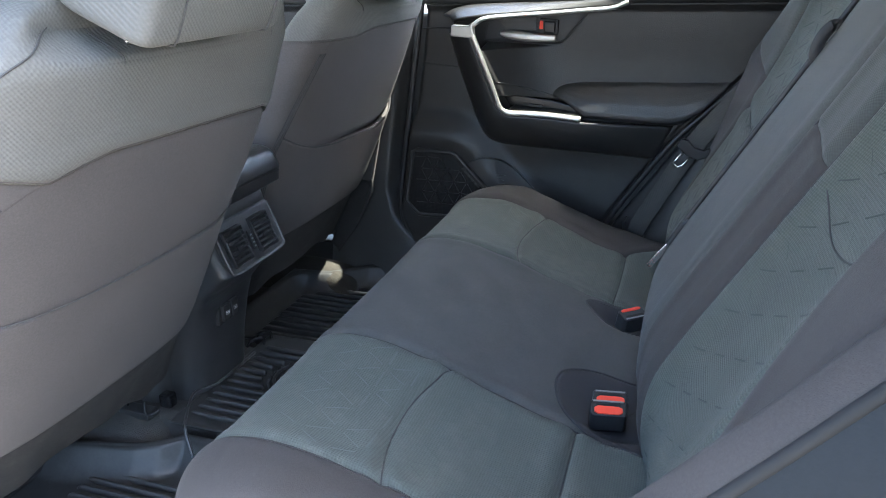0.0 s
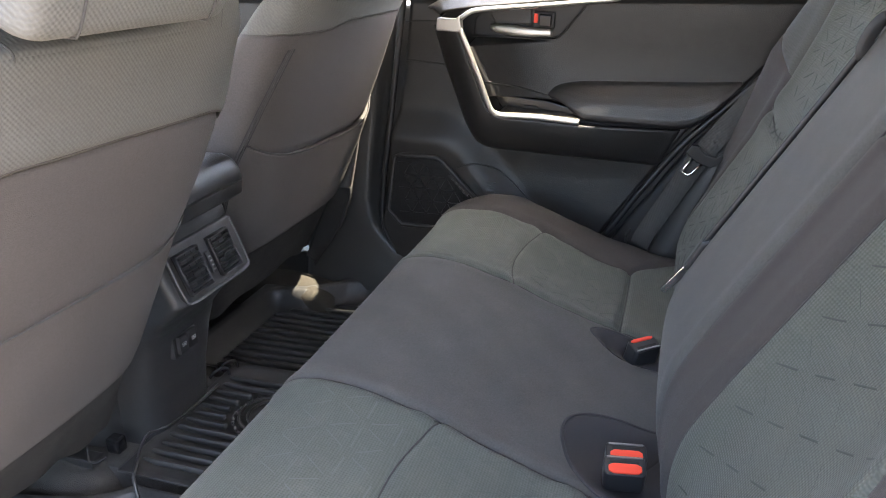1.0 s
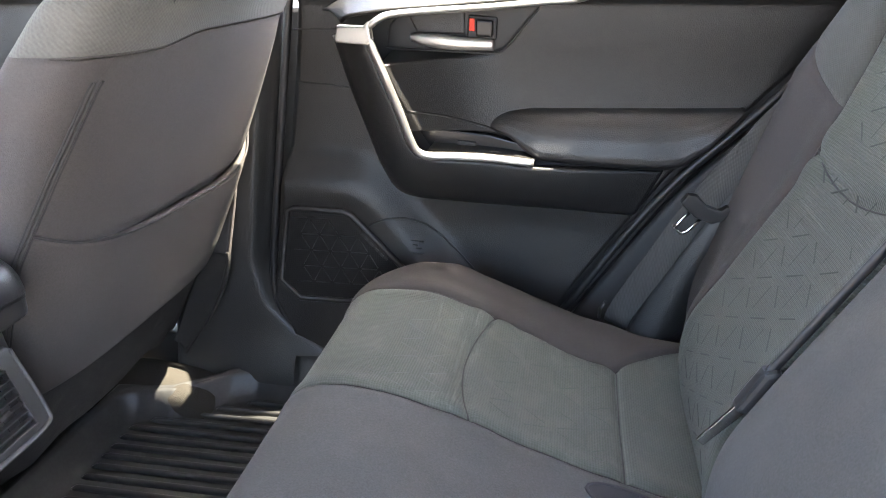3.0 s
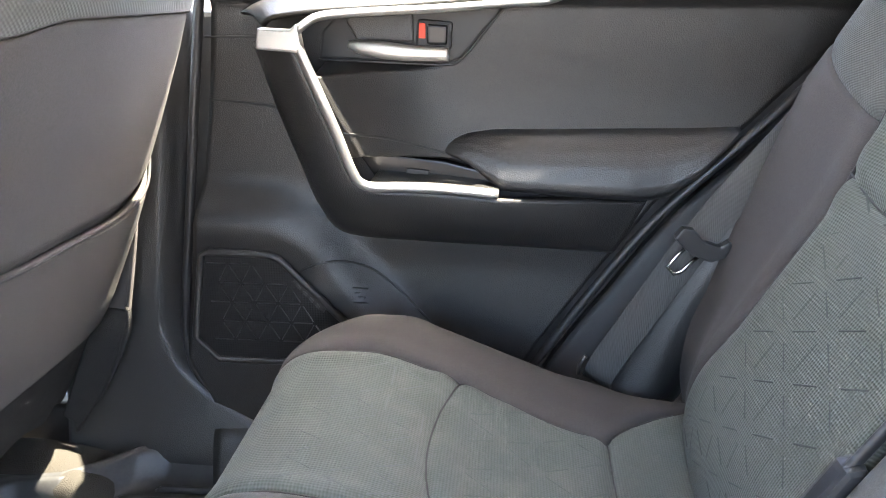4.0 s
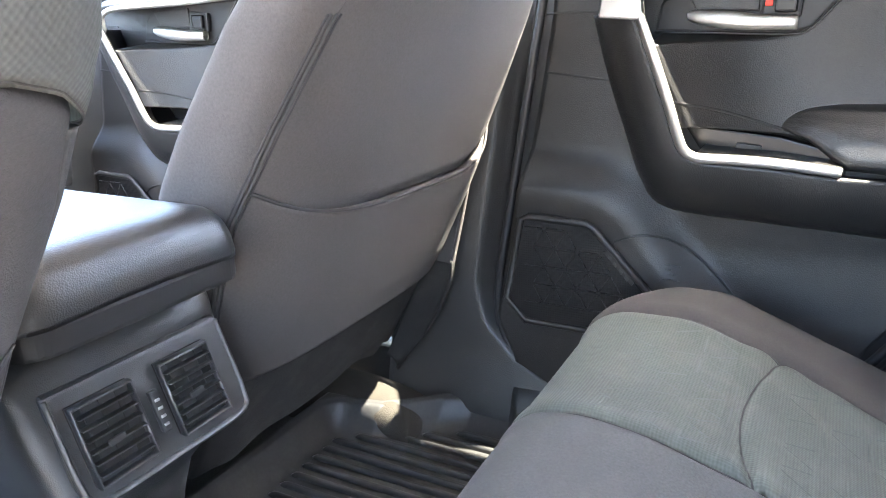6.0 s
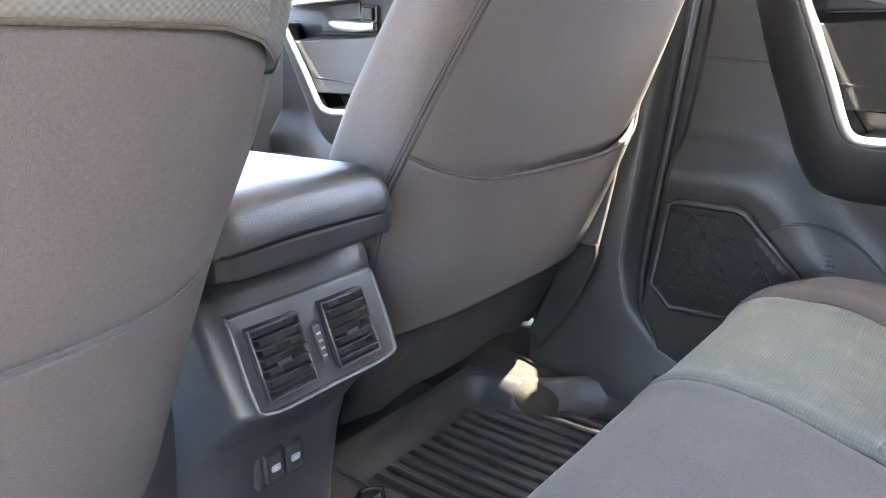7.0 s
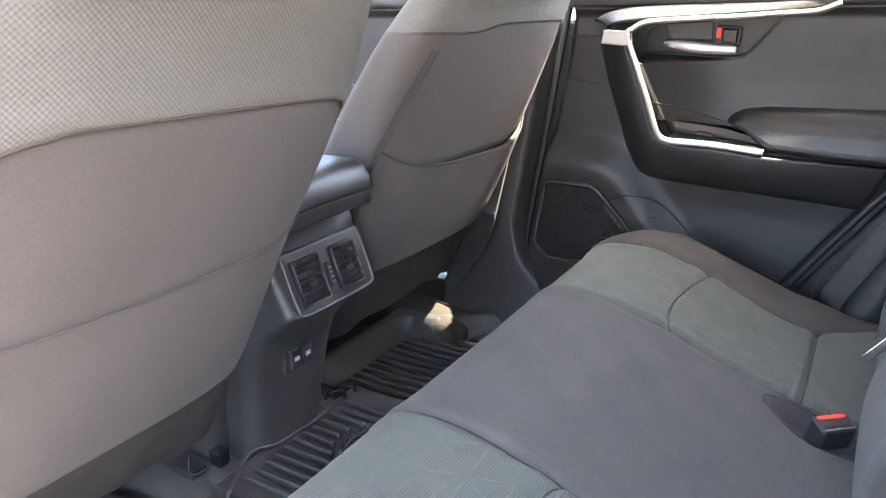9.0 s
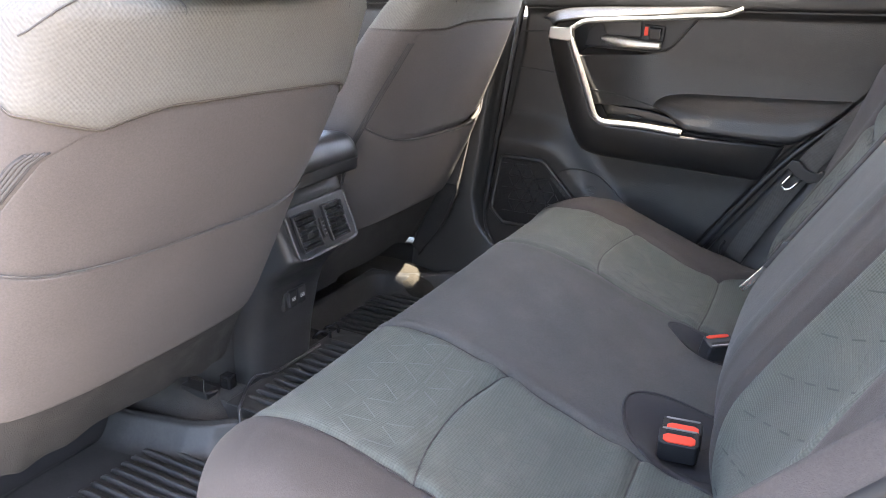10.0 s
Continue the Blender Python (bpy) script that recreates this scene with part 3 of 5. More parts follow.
    # hem of the map pocket, with its mouth's painted shade, and edge of the upper cover
    for nm in ("hem_and_mouth_shade", "cover_seam"):
        uq = np.linspace(0.01, 0.99, 80)
        zq = slack(uq) - 0.001
        tq = zl(zq) + (zr(zq) - zl(zq)) * uq
        if nm == "cover_seam":
            tq = 0.02 + (math.pi - 0.04) * uq
            zq = seam(np.clip(-np.cos(tq), -1, 1)) - 0.0005
        off = np.full(80, 0.0018)
        if nm == "hem_and_mouth_shade":
            off += (0.001 + 0.20 * max(sag_by - 0.03, 0) * ss(0.2, 0.8, uq)) * ss(0.0, 0.10, uq) * ss(1.0, 0.82, uq)
        # passenger seat: hem thick and dark, standing in for shadow in the pocket mouth
        sweep(nm, surf(tq, zq) + off[:, None] * np.array([1.0, 0, 0]), circle(0.0011 if yc < 0 or nm == "cover_seam" else 0.0021, 6), M_SMOOTH if nm == "cover_seam" else M_ZIP if yc < 0 else M_THREAD, t, up=(1, 0, 0))
    # zip along the left edge
    zz = np.linspace(0.40, zip_top, 60)
    for k in (zip_at[0] + zip_at[1] + 0.03, zip_at[0] - zip_at[1] - 0.03):
        sweep("zip_stitching", surf(zl(zz) + k, zz) + np.array([0.0006, 0, 0]), circle(0.0012, 6), M_THREAD, t, up=(1, 0, 0))
    for k in np.arange(-zip_at[1], zip_at[1] + 0.001, 0.05):
        sweep("zip", surf(zl(zz) + zip_at[0] + k, zz), circle(0.0021, 6), M_ZIP, t, "dark ribbed zip edging", up=(0.8, -0.6, 0))
    # carpet flap under the back panel
    u = np.linspace(0, 1, 90)[None]
    vv = np.linspace(0, 1, 30)[:, None]
    drop = flap * (1 + 0.07 * np.sin(u * 11 + yc) + 0.03 * np.sin(u * 37)) * ss(0, 0.05, u) ** 0.5 * ss(1, 0.95, u) ** 0.5
    zz = low + 0.006 - vv * (0.01 + drop)
    th = 0.50 + (math.pi - 1.0 + side_flap) * u + 0 * zz
    P = surf(th, np.maximum(zz, 0.30))
    P[:, :, 2] = zz
    P[:, :, 0] -= 0.003 + 0.022 * vv ** 1.6 * ss(0.95, 0.6, u) + 0.45 * (np.maximum(zz, 0.30) - zz) + 0.002 * np.sin(u * 31) * vv
    shell("carpet_flap", P, (-0.006, 0, 0), M_FLAP, t, "dark grey carpeted lower flap")
    if side_flap:
        # sewn edge of the cover beside the sill, and the curled edge of the carpet flap below it
        sweep("cover_edge", [(-0.004, 0.657, 0.545), (-0.018, 0.658, 0.48), (-0.034, 0.658, 0.41), (-0.046, 0.656, 0.355)], flat(0.016, 0.008, 0.45), M_SMOOTH, t, "smooth cloth edge", up=(1, 0.5, 0), n=40, scale=[0.4, 0.9, 1.0, 1.0])
        sweep("flap_edge", [(-0.045, 0.654, 0.362), (-0.047, 0.654, 0.335), (-0.058, 0.654, 0.305), (-0.075, 0.653, 0.265), (-0.105, 0.651, 0.213), (-0.132, 0.650, 0.178), (-0.162, 0.650, 0.138)], flat(0.014, 0.008, 0.45), M_FLAP, t, "curled carpet edge of the flap", up=(1, 0.5, 0.3), n=50, scale=[1.0, 1.3, 1.0, 0.7, 0.55, 0.5, 0.8])
        for nm, mat, lbl, z1, z2, path in (
                ("side_gusset", M_SMOOTH, "smooth cloth side of the cover", 0.56, low, [(-0.004, 0.657, 0.545), (-0.018, 0.658, 0.48), (-0.034, 0.658, 0.41), (-0.046, 0.656, 0.355)]),
                ("flap_gusset", M_FLAP, "dark carpet side of the flap", low + 0.004, low - flap - 0.045, [(-0.047, 0.654, 0.355), (-0.058, 0.654, 0.305), (-0.075, 0.653, 0.265), (-0.105, 0.651, 0.213), (-0.132, 0.650, 0.178), (-0.162, 0.650, 0.138)])):
            zi = np.linspace(z1, z2, 40)
            inner = surf(zr(zi) - 0.06, np.maximum(zi, 0.30))
            inner[:, 0] -= 0.45 * (np.maximum(zi, 0.30) - zi) + (0.002 if mat is M_SMOOTH else 0.006)
            inner[:, 2] = zi
            outer = curve(path, 40)
            k = np.linspace(0, 1, 16)[None, :, None]
            P = inner[:, None] + (outer[:, None] - inner[:, None]) * k
            P[:, :, 0] += 0.006 * np.sin(math.pi * k[:, :, 0]) * (1 + 0.4 * np.sin(np.linspace(0, 9, 40)))[:, None]
            shell(nm, P, (-0.003, 0, 0), mat, t, lbl)
    # seat cushion, plinth and rails
    prof = curve([(x0 - 0.34, 0.25), (x0 - 0.32, 0.28), (x0 - 0.32, 0.33), (x0 - 0.36, 0.355), (x0 - 0.52, 0.37), (x0 - 0.60, 0.34), (x0 - 0.60, 0.25), (x0 - 0.5, 0.2)], 50)
    y = np.linspace(-0.265, 0.265, 40)
    P = np.zeros((50, 40, 3))
    P[:, :, 0], P[:, :, 1], P[:, :, 2] = prof[:, 0, None], yc + y[None], prof[:, 1, None] + 0.03 * np.clip((np.abs(y[None]) - 0.17) / 0.06, 0, 1) - 0.07 * np.clip((np.abs(y[None]) - 0.235) / 0.03, 0, 1) ** 2
    shell("cushion", P, (0, 0, -0.012), M_SMOOTH, t)
    part("plinth", rbox(x0 - 0.60, x0 - 0.44, yc - 0.215, yc + 0.215, 0.037, 0.245, 0.015), M_BLACK, t)
    # head restraint, leaning with the backrest
    hx = x0 + 0.45 * 0.285
    prof = [(0.0, 0.0), (0.10, 0.0), (0.125, 0.03), (0.12, 0.14), (0.09, 0.18), (0.03, 0.18), (0.0, 0.15)]
    hb = plate([(x0 + 0.166 - 0.907 * f + 0.42 * h, 0.841 + 0.42 * f + 0.907 * h) for f, h in prof], yc - 0.130, yc + 0.105, "y", 0.020, 5)
    part("head_restraint", hb, M_KNIT, t, "light grey knitted head restraint", True)
    for sy in (-0.085, 0.075):
        sweep("piping", [(x0 + 0.1665 + 0.42 * h - 0.907 * f, yc + sy, 0.841 + 0.907 * h + 0.42 * f) for f, h in ((0.03, -0.0006), (0.008, 0.002), (-0.0006, 0.02), (-0.0006, 0.14))], circle(0.0011, 6), M_ZIP, t, up=(0, 1, 0), n=30)
    for sy in (-0.06, 0.06):
        sweep("post", [(hx - 0.06, yc + sy, 0.80), (hx - 0.02, yc + sy, 0.90)], circle(0.007), M_CHROME, t)
    return t


front_seat("front_seat", -0.425, 0.138, lambda u: np.interp(u, [-1, -0.95, -0.51, -0.33, -0.16, 0.1, 0.65, 0.8, 1], [0.757, 0.745, 0.722, 0.731, 0.738, 0.735, 0.729, 0.722, 0.700]), "driver seat with light knitted shoulders and grey-brown back panel", 0.705, 0.582,
           [0.20, 0.225, 0.235, 0.240, 0.240, 0.236, 0.222, 0.165, 0.09, 0.02], [0.22, 0.242, 0.257, 0.275, 0.295, 0.303, 0.285, 0.24, 0.16, 0.02], 0.112, 0.362,
           ([0.3, 0.55, 0.63, 0.697, 0.722, 0.75], [0.25, 0.25, 0.28, 0.68, 1.03, 1.15]), 0.030, (-0.17, 0.075),
           ([(-0.648, 0.812), (-0.630, 0.832), (-0.60, 0.848), (-0.562, 0.866)], [(-0.502, 0.740), (-0.506, 0.80), (-0.512, 0.86)], [(-0.222, 0.732), (-0.218, 0.79), (-0.235, 0.85)]), 0.0)
front_seat("front_seat", 0.385, 0.055, lambda u: 0.783 + 0.012 * ss(-0.45, -0.1, u) + 0 * u, "front passenger seat with dark cloth back and slack map pocket", 0.757, 0.600,
           [0.22, 0.245, 0.270, 0.285, 0.282, 0.270, 0.245, 0.205, 0.14, 0.02], [0.300, 0.310, 0.305, 0.295, 0.283, 0.270, 0.245, 0.205, 0.14, 0.02], 0.150, 0.350,
           ([0.3, 0.556, 0.60, 0.754, 0.80], [0.30, 0.34, 0.42, 0.66, 0.78]), 0.060, (-0.02, 0.025),
           ([(0.235, 0.795), (0.238, 0.84), (0.25, 0.89)], [(0.52, 0.795), (0.515, 0.84), (0.50, 0.89)]), 0.75)


# ---- centre console ----
M_SLAT = material("satin_black_louvre", (0.012, 0.012, 0.013), 0.34, var=0.1, bump=0.05, spec=0.8)


def console():
    t = thing("centre_console", (-0.2, -0.01, 0.04), "black centre console with rear air vents and padded lid", "console")
    yc = -0.012
    def body(name, zs, xr, hw, r, k, back, label=""):
        th = np.linspace(-math.pi / 2, math.pi / 2, 60)
        P = np.zeros((len(zs), 62, 3))
        for i, (z, x, w, n) in enumerate(zip(zs, xr, hw, k + 0 * zs)):
            yy = w * np.sign(np.sin(th)) * np.abs(np.sin(th)) ** (2 / n)
            xx = x - r + r * np.abs(np.cos(th)) ** (2 / n)
            P[i, 1:-1] = np.stack([xx, yc + yy, 0 * yy + z], 1)
            P[i, 0], P[i, -1] = (back, yc - w, z), (back, yc + w, z)
        inward = np.zeros_like(P)
        inward[:, :, 0] = -0.006
        inward[:, :, 1] = -np.tanh((P[:, :, 1] - yc) / 0.02) * 0.006
        shell(name, P, inward, M_VINYL, t, label)
    zs = np.r_[np.linspace(0.04, 0.34, 30), np.linspace(0.345, 0.40, 16), np.linspace(0.405, 0.535, 40)]
    xr = np.interp(zs, [0.04, 0.20, 0.320, 0.350, 0.375, 0.392, 0.440, 0.485], [-0.098, -0.078, -0.050, -0.026, 0.002, 0.019, 0.002, -0.0145])
    xr = np.where(zs > 0.485, -0.0145 - 0.026 * np.clip((zs - 0.485) / 0.045, 0, 1) ** 1.4, xr)
    hw = np.interp(zs, [0.04, 0.12, 0.24, 0.32, 0.40, 0.44, 0.50, 0.54], [0.090, 0.090, 0.095, 0.097, 0.099, 0.106, 0.114, 0.109])
    body("body", zs, xr, hw, 0.060, np.interp(zs, [0.28, 0.385, 0.50, 0.535], [3.6, 6.5, 6.5, 5.5]), -0.75)
    zs = np.r_[np.linspace(0.04, 0.30, 20), np.linspace(0.31, 0.50, 20)]
    body("side_trim", zs, np.interp(zs, [0.04, 0.2, 0.36, 0.50], [-0.150, -0.135, -0.085, -0.075]), np.interp(zs, [0.04, 0.2, 0.3, 0.42, 0.50], [0.135, 0.132, 0.127, 0.110, 0.102]), 0.09, 2.8, -0.74, "grained side trim")
    # lid: soft top over a thin rim
    n, m, lc = 60, 60, -0.020
    x = np.linspace(-0.33, 0.036, n)[:, None] + 0 * np.ones((1, m))
    y = lc + np.linspace(-0.115, 0.115, m)[None] + 0 * x
    rr = 0.035
    qx, qy = np.abs(x + 0.147) - 0.183 + rr, np.abs(y - lc) - 0.115 + rr
    d = rr - np.hypot(np.maximum(qx, 0), np.maximum(qy, 0)) - np.minimum(np.maximum(qx, qy), 0)
    out = np.maximum(-d, 0)
    dirx, diry = np.where(qx > 0, np.sign(x + 0.147) * qx, 0), np.where(qy > 0, np.sign(y - lc) * qy, 0)
    ln = np.hypot(dirx, diry) + 1e-9
    px, py = x - dirx / ln * out, y - diry / ln * out
    e = np.clip(1 - np.maximum(d, 0) / 0.042, 0, 1)
    shell("lid_pad", np.stack([px, py, 0.598 - 0.046 * (1 - np.sqrt(1 - np.minimum(e, 0.999) ** 2.4)) + 0.004 * np.cos((y - lc) * 14)], -1), (0, 0, -0.004), M_PAD, t, "padded black leatherette lid")
    out = []
    for cx, cy, a0 in ((0.002, 0.080, 0), (-0.295, 0.080, 90), (-0.295, -0.080, 180), (0.002, -0.080, 270)):
        out += [(cx + 0.033 * math.cos(radians(a0 + a)), lc + cy + 0.033 * math.sin(radians(a0 + a))) for a in range(0, 91, 15)]
    part("lid_base", plate(out, 0.530, 0.5545, "z", 0.004, 2), M_BLACK, t, "smooth black lid underside")
    # vent bezel
    edge = [(-0.099, 0.484), (0.084, 0.484), (0.085, 0.408), (0.081, 0.397), (0.071, 0.391), (-0.084, 0.391), (-0.094, 0.397), (-0.098, 0.408)]
    part("vent_bezel", plate(edge, -0.025, 0.0095, "x", 0.005, 3), M_VINYL, t, "black moulded vent surround")
    lip = [(0.0085, -0.097, 0.480), (0.0085, -0.0955, 0.410), (0.009, -0.084, 0.394), (0.010, -0.01, 0.393), (0.009, 0.070, 0.394), (0.0085, 0.0825, 0.410), (0.0085, 0.082, 0.480)]
    sweep("bezel_lip", lip, flat(0.005, 0.007, 0.45), M_VINYL, t, "black bezel lip", up=(1, 0, 0), n=60)
    for y0, y1 in ((-0.086, -0.028), (0.000, 0.057)):
        # closed back plate and fins painted near black for the shade behind the slats
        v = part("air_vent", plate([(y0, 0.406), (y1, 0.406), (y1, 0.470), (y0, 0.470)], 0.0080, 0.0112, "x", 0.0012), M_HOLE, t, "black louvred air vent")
        fr = [(0.0150, y0 + 0.001, 0.407), (0.0150, y1 - 0.001, 0.407), (0.0150, y1 - 0.001, 0.469), (0.0150, y0 + 0.001, 0.469)]
        sweep("frame", fr, flat(0.003, 0.008), M_PAD, v, up=(1, 0, 0), closed=True)
        for k in range(6):
            z = 0.4155 + k * 0.0091
            part("slat", plate([(y0 + 0.003, z - 0.0006), (y1 - 0.003, z - 0.0006), (y1 - 0.003, z + 0.0008), (y0 + 0.003, z + 0.0008)], 0.0142, 0.0205, "x", 0.0003, 1), M_SLAT, v)
        for k in range(3):
            y = y0 + 0.012 + k * 0.016
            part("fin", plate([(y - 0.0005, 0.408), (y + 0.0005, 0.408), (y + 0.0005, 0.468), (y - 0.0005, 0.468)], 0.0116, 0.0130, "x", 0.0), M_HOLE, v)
        ym = (y0 + y1) / 2
        part("tab", plate([(ym - 0.012, 0.4335), (ym + 0.004, 0.4345), (ym + 0.004, 0.4395), (ym - 0.012, 0.4385)], 0.0206, 0.0235, "x", 0.001), M_BLACK, v, "small grey slider tab")
    wh = part("thumb_wheel", plate([(-0.0165, 0.416), (-0.0070, 0.416), (-0.0070, 0.452), (-0.0165, 0.452)], 0.0102, 0.0155, "x", 0.002), M_BLACK, t)
    for k in range(4):
        z = 0.422 + k * 0.007
        part("ridge", plate([(-0.0145, z), (-0.009, z), (-0.009, z + 0.0025), (-0.0145, z + 0.0025)], 0.0156, 0.0166, "x", 0.0005, 1), M_STEEL, wh)
    # the vent panel leans, its chin standing out
    for ob in list(t.children_recursive):
        if ob.name.split(".")[0] in ("vent_bezel", "bezel_lip", "air_vent", "frame", "slat", "fin", "tab", "thumb_wheel", "ridge"):
            for v in ob.data.vertices:
                v.co.x += (0.430 - v.co.z) * 0.375
    # socket recess with two charging sockets
    us = part("socket_panel", plate([(-0.058, 0.262), (0.002, 0.266), (0.004, 0.312), (-0.010, 0.316), (-0.058, 0.300)], -0.070, -0.0535, "x", 0.004), M_BLACK, t, "matt black socket recess")
    for y in (-0.040, -0.014):
        c = part("charging_socket", plate([(y - 0.0115, 0.270), (y + 0.0115, 0.270), (y + 0.0115, 0.304), (y - 0.0115, 0.304)], -0.0535, -0.045, "x", 0.003), M_BLACK, us, "charging socket with printed symbol")
        sweep("symbol", [(-0.0447, y - 0.005, 0.284), (-0.0447, y + 0.005, 0.284), (-0.0447, y + 0.005, 0.290), (-0.0447, y - 0.005, 0.290)], flat(0.0009, 0.0006), M_MARK, c, "white printed outline", up=(1, 0, 0), closed=True)
        part("symbol_bar", plate([(y - 0.003, 0.2862), (y + 0.003, 0.2862), (y + 0.003, 0.2878), (y - 0.003, 0.2878)], -0.0449, -0.0444, "x", 0), M_MARK, c)
    return t


console()


# ---- floor mats ----
def mat_tray(name, lo_x, hi_x, lo_y, hi_y, z, rim, label, ribs, rx1, ring=None, front=None, n=150, m=150):
    """A moulded tray between lo_x..hi_x and lo_y(x)..hi_y(x) with a rolled rim; ribs: (y, start x)."""
    t = thing(name, ((lo_x + hi_x) / 2, (lo_y(0.1) + hi_y(0.1)) / 2, z), label, "floor mat", "rubber floor mats")
    u = np.linspace(0, 1, n)[:, None]
    v = np.linspace(0, 1, m)[None]
    x = lo_x + (hi_x - lo_x) * u + 0 * v
    a, c = lo_y(x), hi_y(x)
    y = a + (c - a) * v
    r = 0.06
    qx = np.abs(x - (lo_x + hi_x) / 2) - (hi_x - lo_x) / 2 + r
    qy = np.abs(y - (a + c) / 2) - (c - a) / 2 + r
    d = r - np.hypot(np.maximum(qx, 0), np.maximum(qy, 0)) - np.minimum(np.maximum(qx, qy), 0)
    zz = z + rim * np.clip(1 - d / 0.056, 0, 1) ** 2.0 - 0.25 * rim * ss(0.014, 0.0, d) ** 1.5
    shell("tray", np.stack([x, y, zz], -1), (0, 0, -0.004), M_RUBBER, t)
    sec = [(-0.0048, -0.003), (0.0048, -0.003), (0.0036, 0.006), (0.0018, 0.008), (-0.0018, 0.008), (-0.0036, 0.006)]
    for yy, xs in ribs:
        end = rx1
        if ring and abs(yy - ring[1]) < ring[2] + 0.012:
            end = ring[0] - 0.016 - math.sqrt(max((ring[2] + 0.012) ** 2 - (yy - ring[1]) ** 2, 0))
        sx = np.r_[np.linspace(xs, xs + 0.014, 4), np.linspace(xs + 0.02, end, 12)]
        sweep("rib", np.stack([sx, 0 * sx + yy, z + 0.002 - 0.007 * ss(0.012, 0.0, sx - xs)], 1), sec, M_RUBBER, t)
    if ring:
        cx, cy, r = ring
        for k in range(22):
            a = radians(90 + k * 8.2)
            px, py = cx + (r + 0.011) * math.cos(a), cy + (r + 0.011) * math.sin(a)
            part("stud", plate([(px + 0.0035 * math.cos(radians(q)), py + 0.0035 * math.sin(radians(q))) for q in range(0, 360, 45)], z + 0.001, z + 0.008, "z", 0.0015, 1), M_RUBBER, t)
        g = np.linspace(0, 2 * math.pi, 48, endpoint=False)
        for rr in (r, r * 0.72):
            sweep("ring", np.stack([cx + rr * np.cos(g), cy + rr * np.sin(g), 0 * g + z + 0.009], 1), flat(0.006, 0.004), M_RUBBER, t, closed=True)
    return t


def steps(xs, ys):
    return lambda x: np.interp(x, xs, ys)


mat_tray("floor_mat", -0.36, 0.34, steps([-1, 1], [-0.70, -0.70]), steps([-0.36, -0.25, -0.17, -0.13, -0.09, -0.06, 0.34], [-0.275, -0.268, -0.250, -0.240, -0.218, -0.190, -0.190]), 0.045, 0.078,
         "ribbed black rubber floor mat behind the driver seat", [(y, -0.205) for y in np.arange(-0.642, -0.270, 0.0215)], 0.24)
mat_tray("floor_mat", -0.27, 0.34, steps([-1, 1], [0.180, 0.180]), steps([-0.27, -0.21, -0.16, -0.12, -0.07, -0.02, 0.34], [0.575, 0.580, 0.590, 0.620, 0.665, 0.685, 0.685]), 0.045, 0.072,
         "ribbed black rubber floor mat behind the passenger seat", [(y, -0.216 if y < 0.525 else -0.216 + (y - 0.525) * 1.9) for y in np.arange(0.230, 0.635, 0.0282)], 0.24)
centre_mat = mat_tray("floor_mat", -0.10, 0.34, steps([-1, 1], [-0.185, -0.185]), steps([-1, 1], [0.170, 0.170]), 0.112, 0.012, "ribbed black rubber centre floor mat with a raised round mark",
         [(y, -0.085) for y in np.arange(-0.145, 0.14, 0.024)], 0.25, ring=(0.062, 0.026, 0.055))
# bead in glossier black than the mat, added to draw the edge's bright highlight
sweep("edge_highlight_bead", [(-0.026, -0.222, 0.080), (-0.050, -0.204, 0.124), (-0.060, -0.188, 0.131), (-0.098, -0.120, 0.131), (-0.101, -0.090, 0.131), (-0.082, -0.064, 0.131), (-0.077, 0.01, 0.131), (-0.077, 0.072, 0.131)], circle(0.0028, 8), M_PAD, centre_mat, "thin glossy bead added for the mat edge's highlight", n=80)
for _y in (0.105, 0.135):
    sweep("clip", [(-0.110, _y - 0.012, 0.128), (-0.095, _y - 0.012, 0.146), (-0.080, _y + 0.004, 0.146), (-0.080, _y + 0.010, 0.128)], circle(0.003), M_GLOSS, centre_mat, "small glossy black clip", n=20)


def hump(name, x0, x1, y0, y1, z1, label, mat=M_CARPET):
    """A soft carpet-covered rise of the floor."""
    u = np.linspace(-1, 1, 40)[:, None]
    v = np.linspace(-1, 1, 40)[None]
    k = np.clip(1 - np.abs(u) ** 3.2, 0, 1) ** 0.45 * np.clip(1 - np.abs(v) ** 3.2, 0, 1) ** 0.45
    z = 0.034 + (z1 - 0.034) * k * (1 + 0.05 * np.sin(5 * u + 3 * v))
    P = np.stack([(x0 + x1) / 2 + (x1 - x0) / 2 * u + 0 * v, (y0 + y1) / 2 + (y1 - y0) / 2 * v + 0 * u, z], -1)
    tagged(shell(name, P, (0, 0, -0.003), mat), label, "floor", kind="structure")


hump("floor_rise", -0.46, -0.110, -0.250, -0.05, 0.122, "dark carpeted rise beside the centre tunnel")
hump("floor_rise", -0.50, -0.14, 0.08, 0.215, 0.110, "dark carpeted rise beside the centre tunnel")
hump("floor_rise", -0.42, -0.085, 0.560, 0.700, 0.104, "brown fuzzy carpeted rise beside the sill, partly sunlit", M_RISE)
hump("floor_rise", -0.46, -0.10, -0.715, -0.60, 0.125, "dark carpeted rise beside the sill")
slab("floor_tunnel", -1.6, 0.36, -0.165, 0.145, 0.037, 0.106, M_CARPET, "carpeted centre tunnel of the car floor", "floor", 0.03)


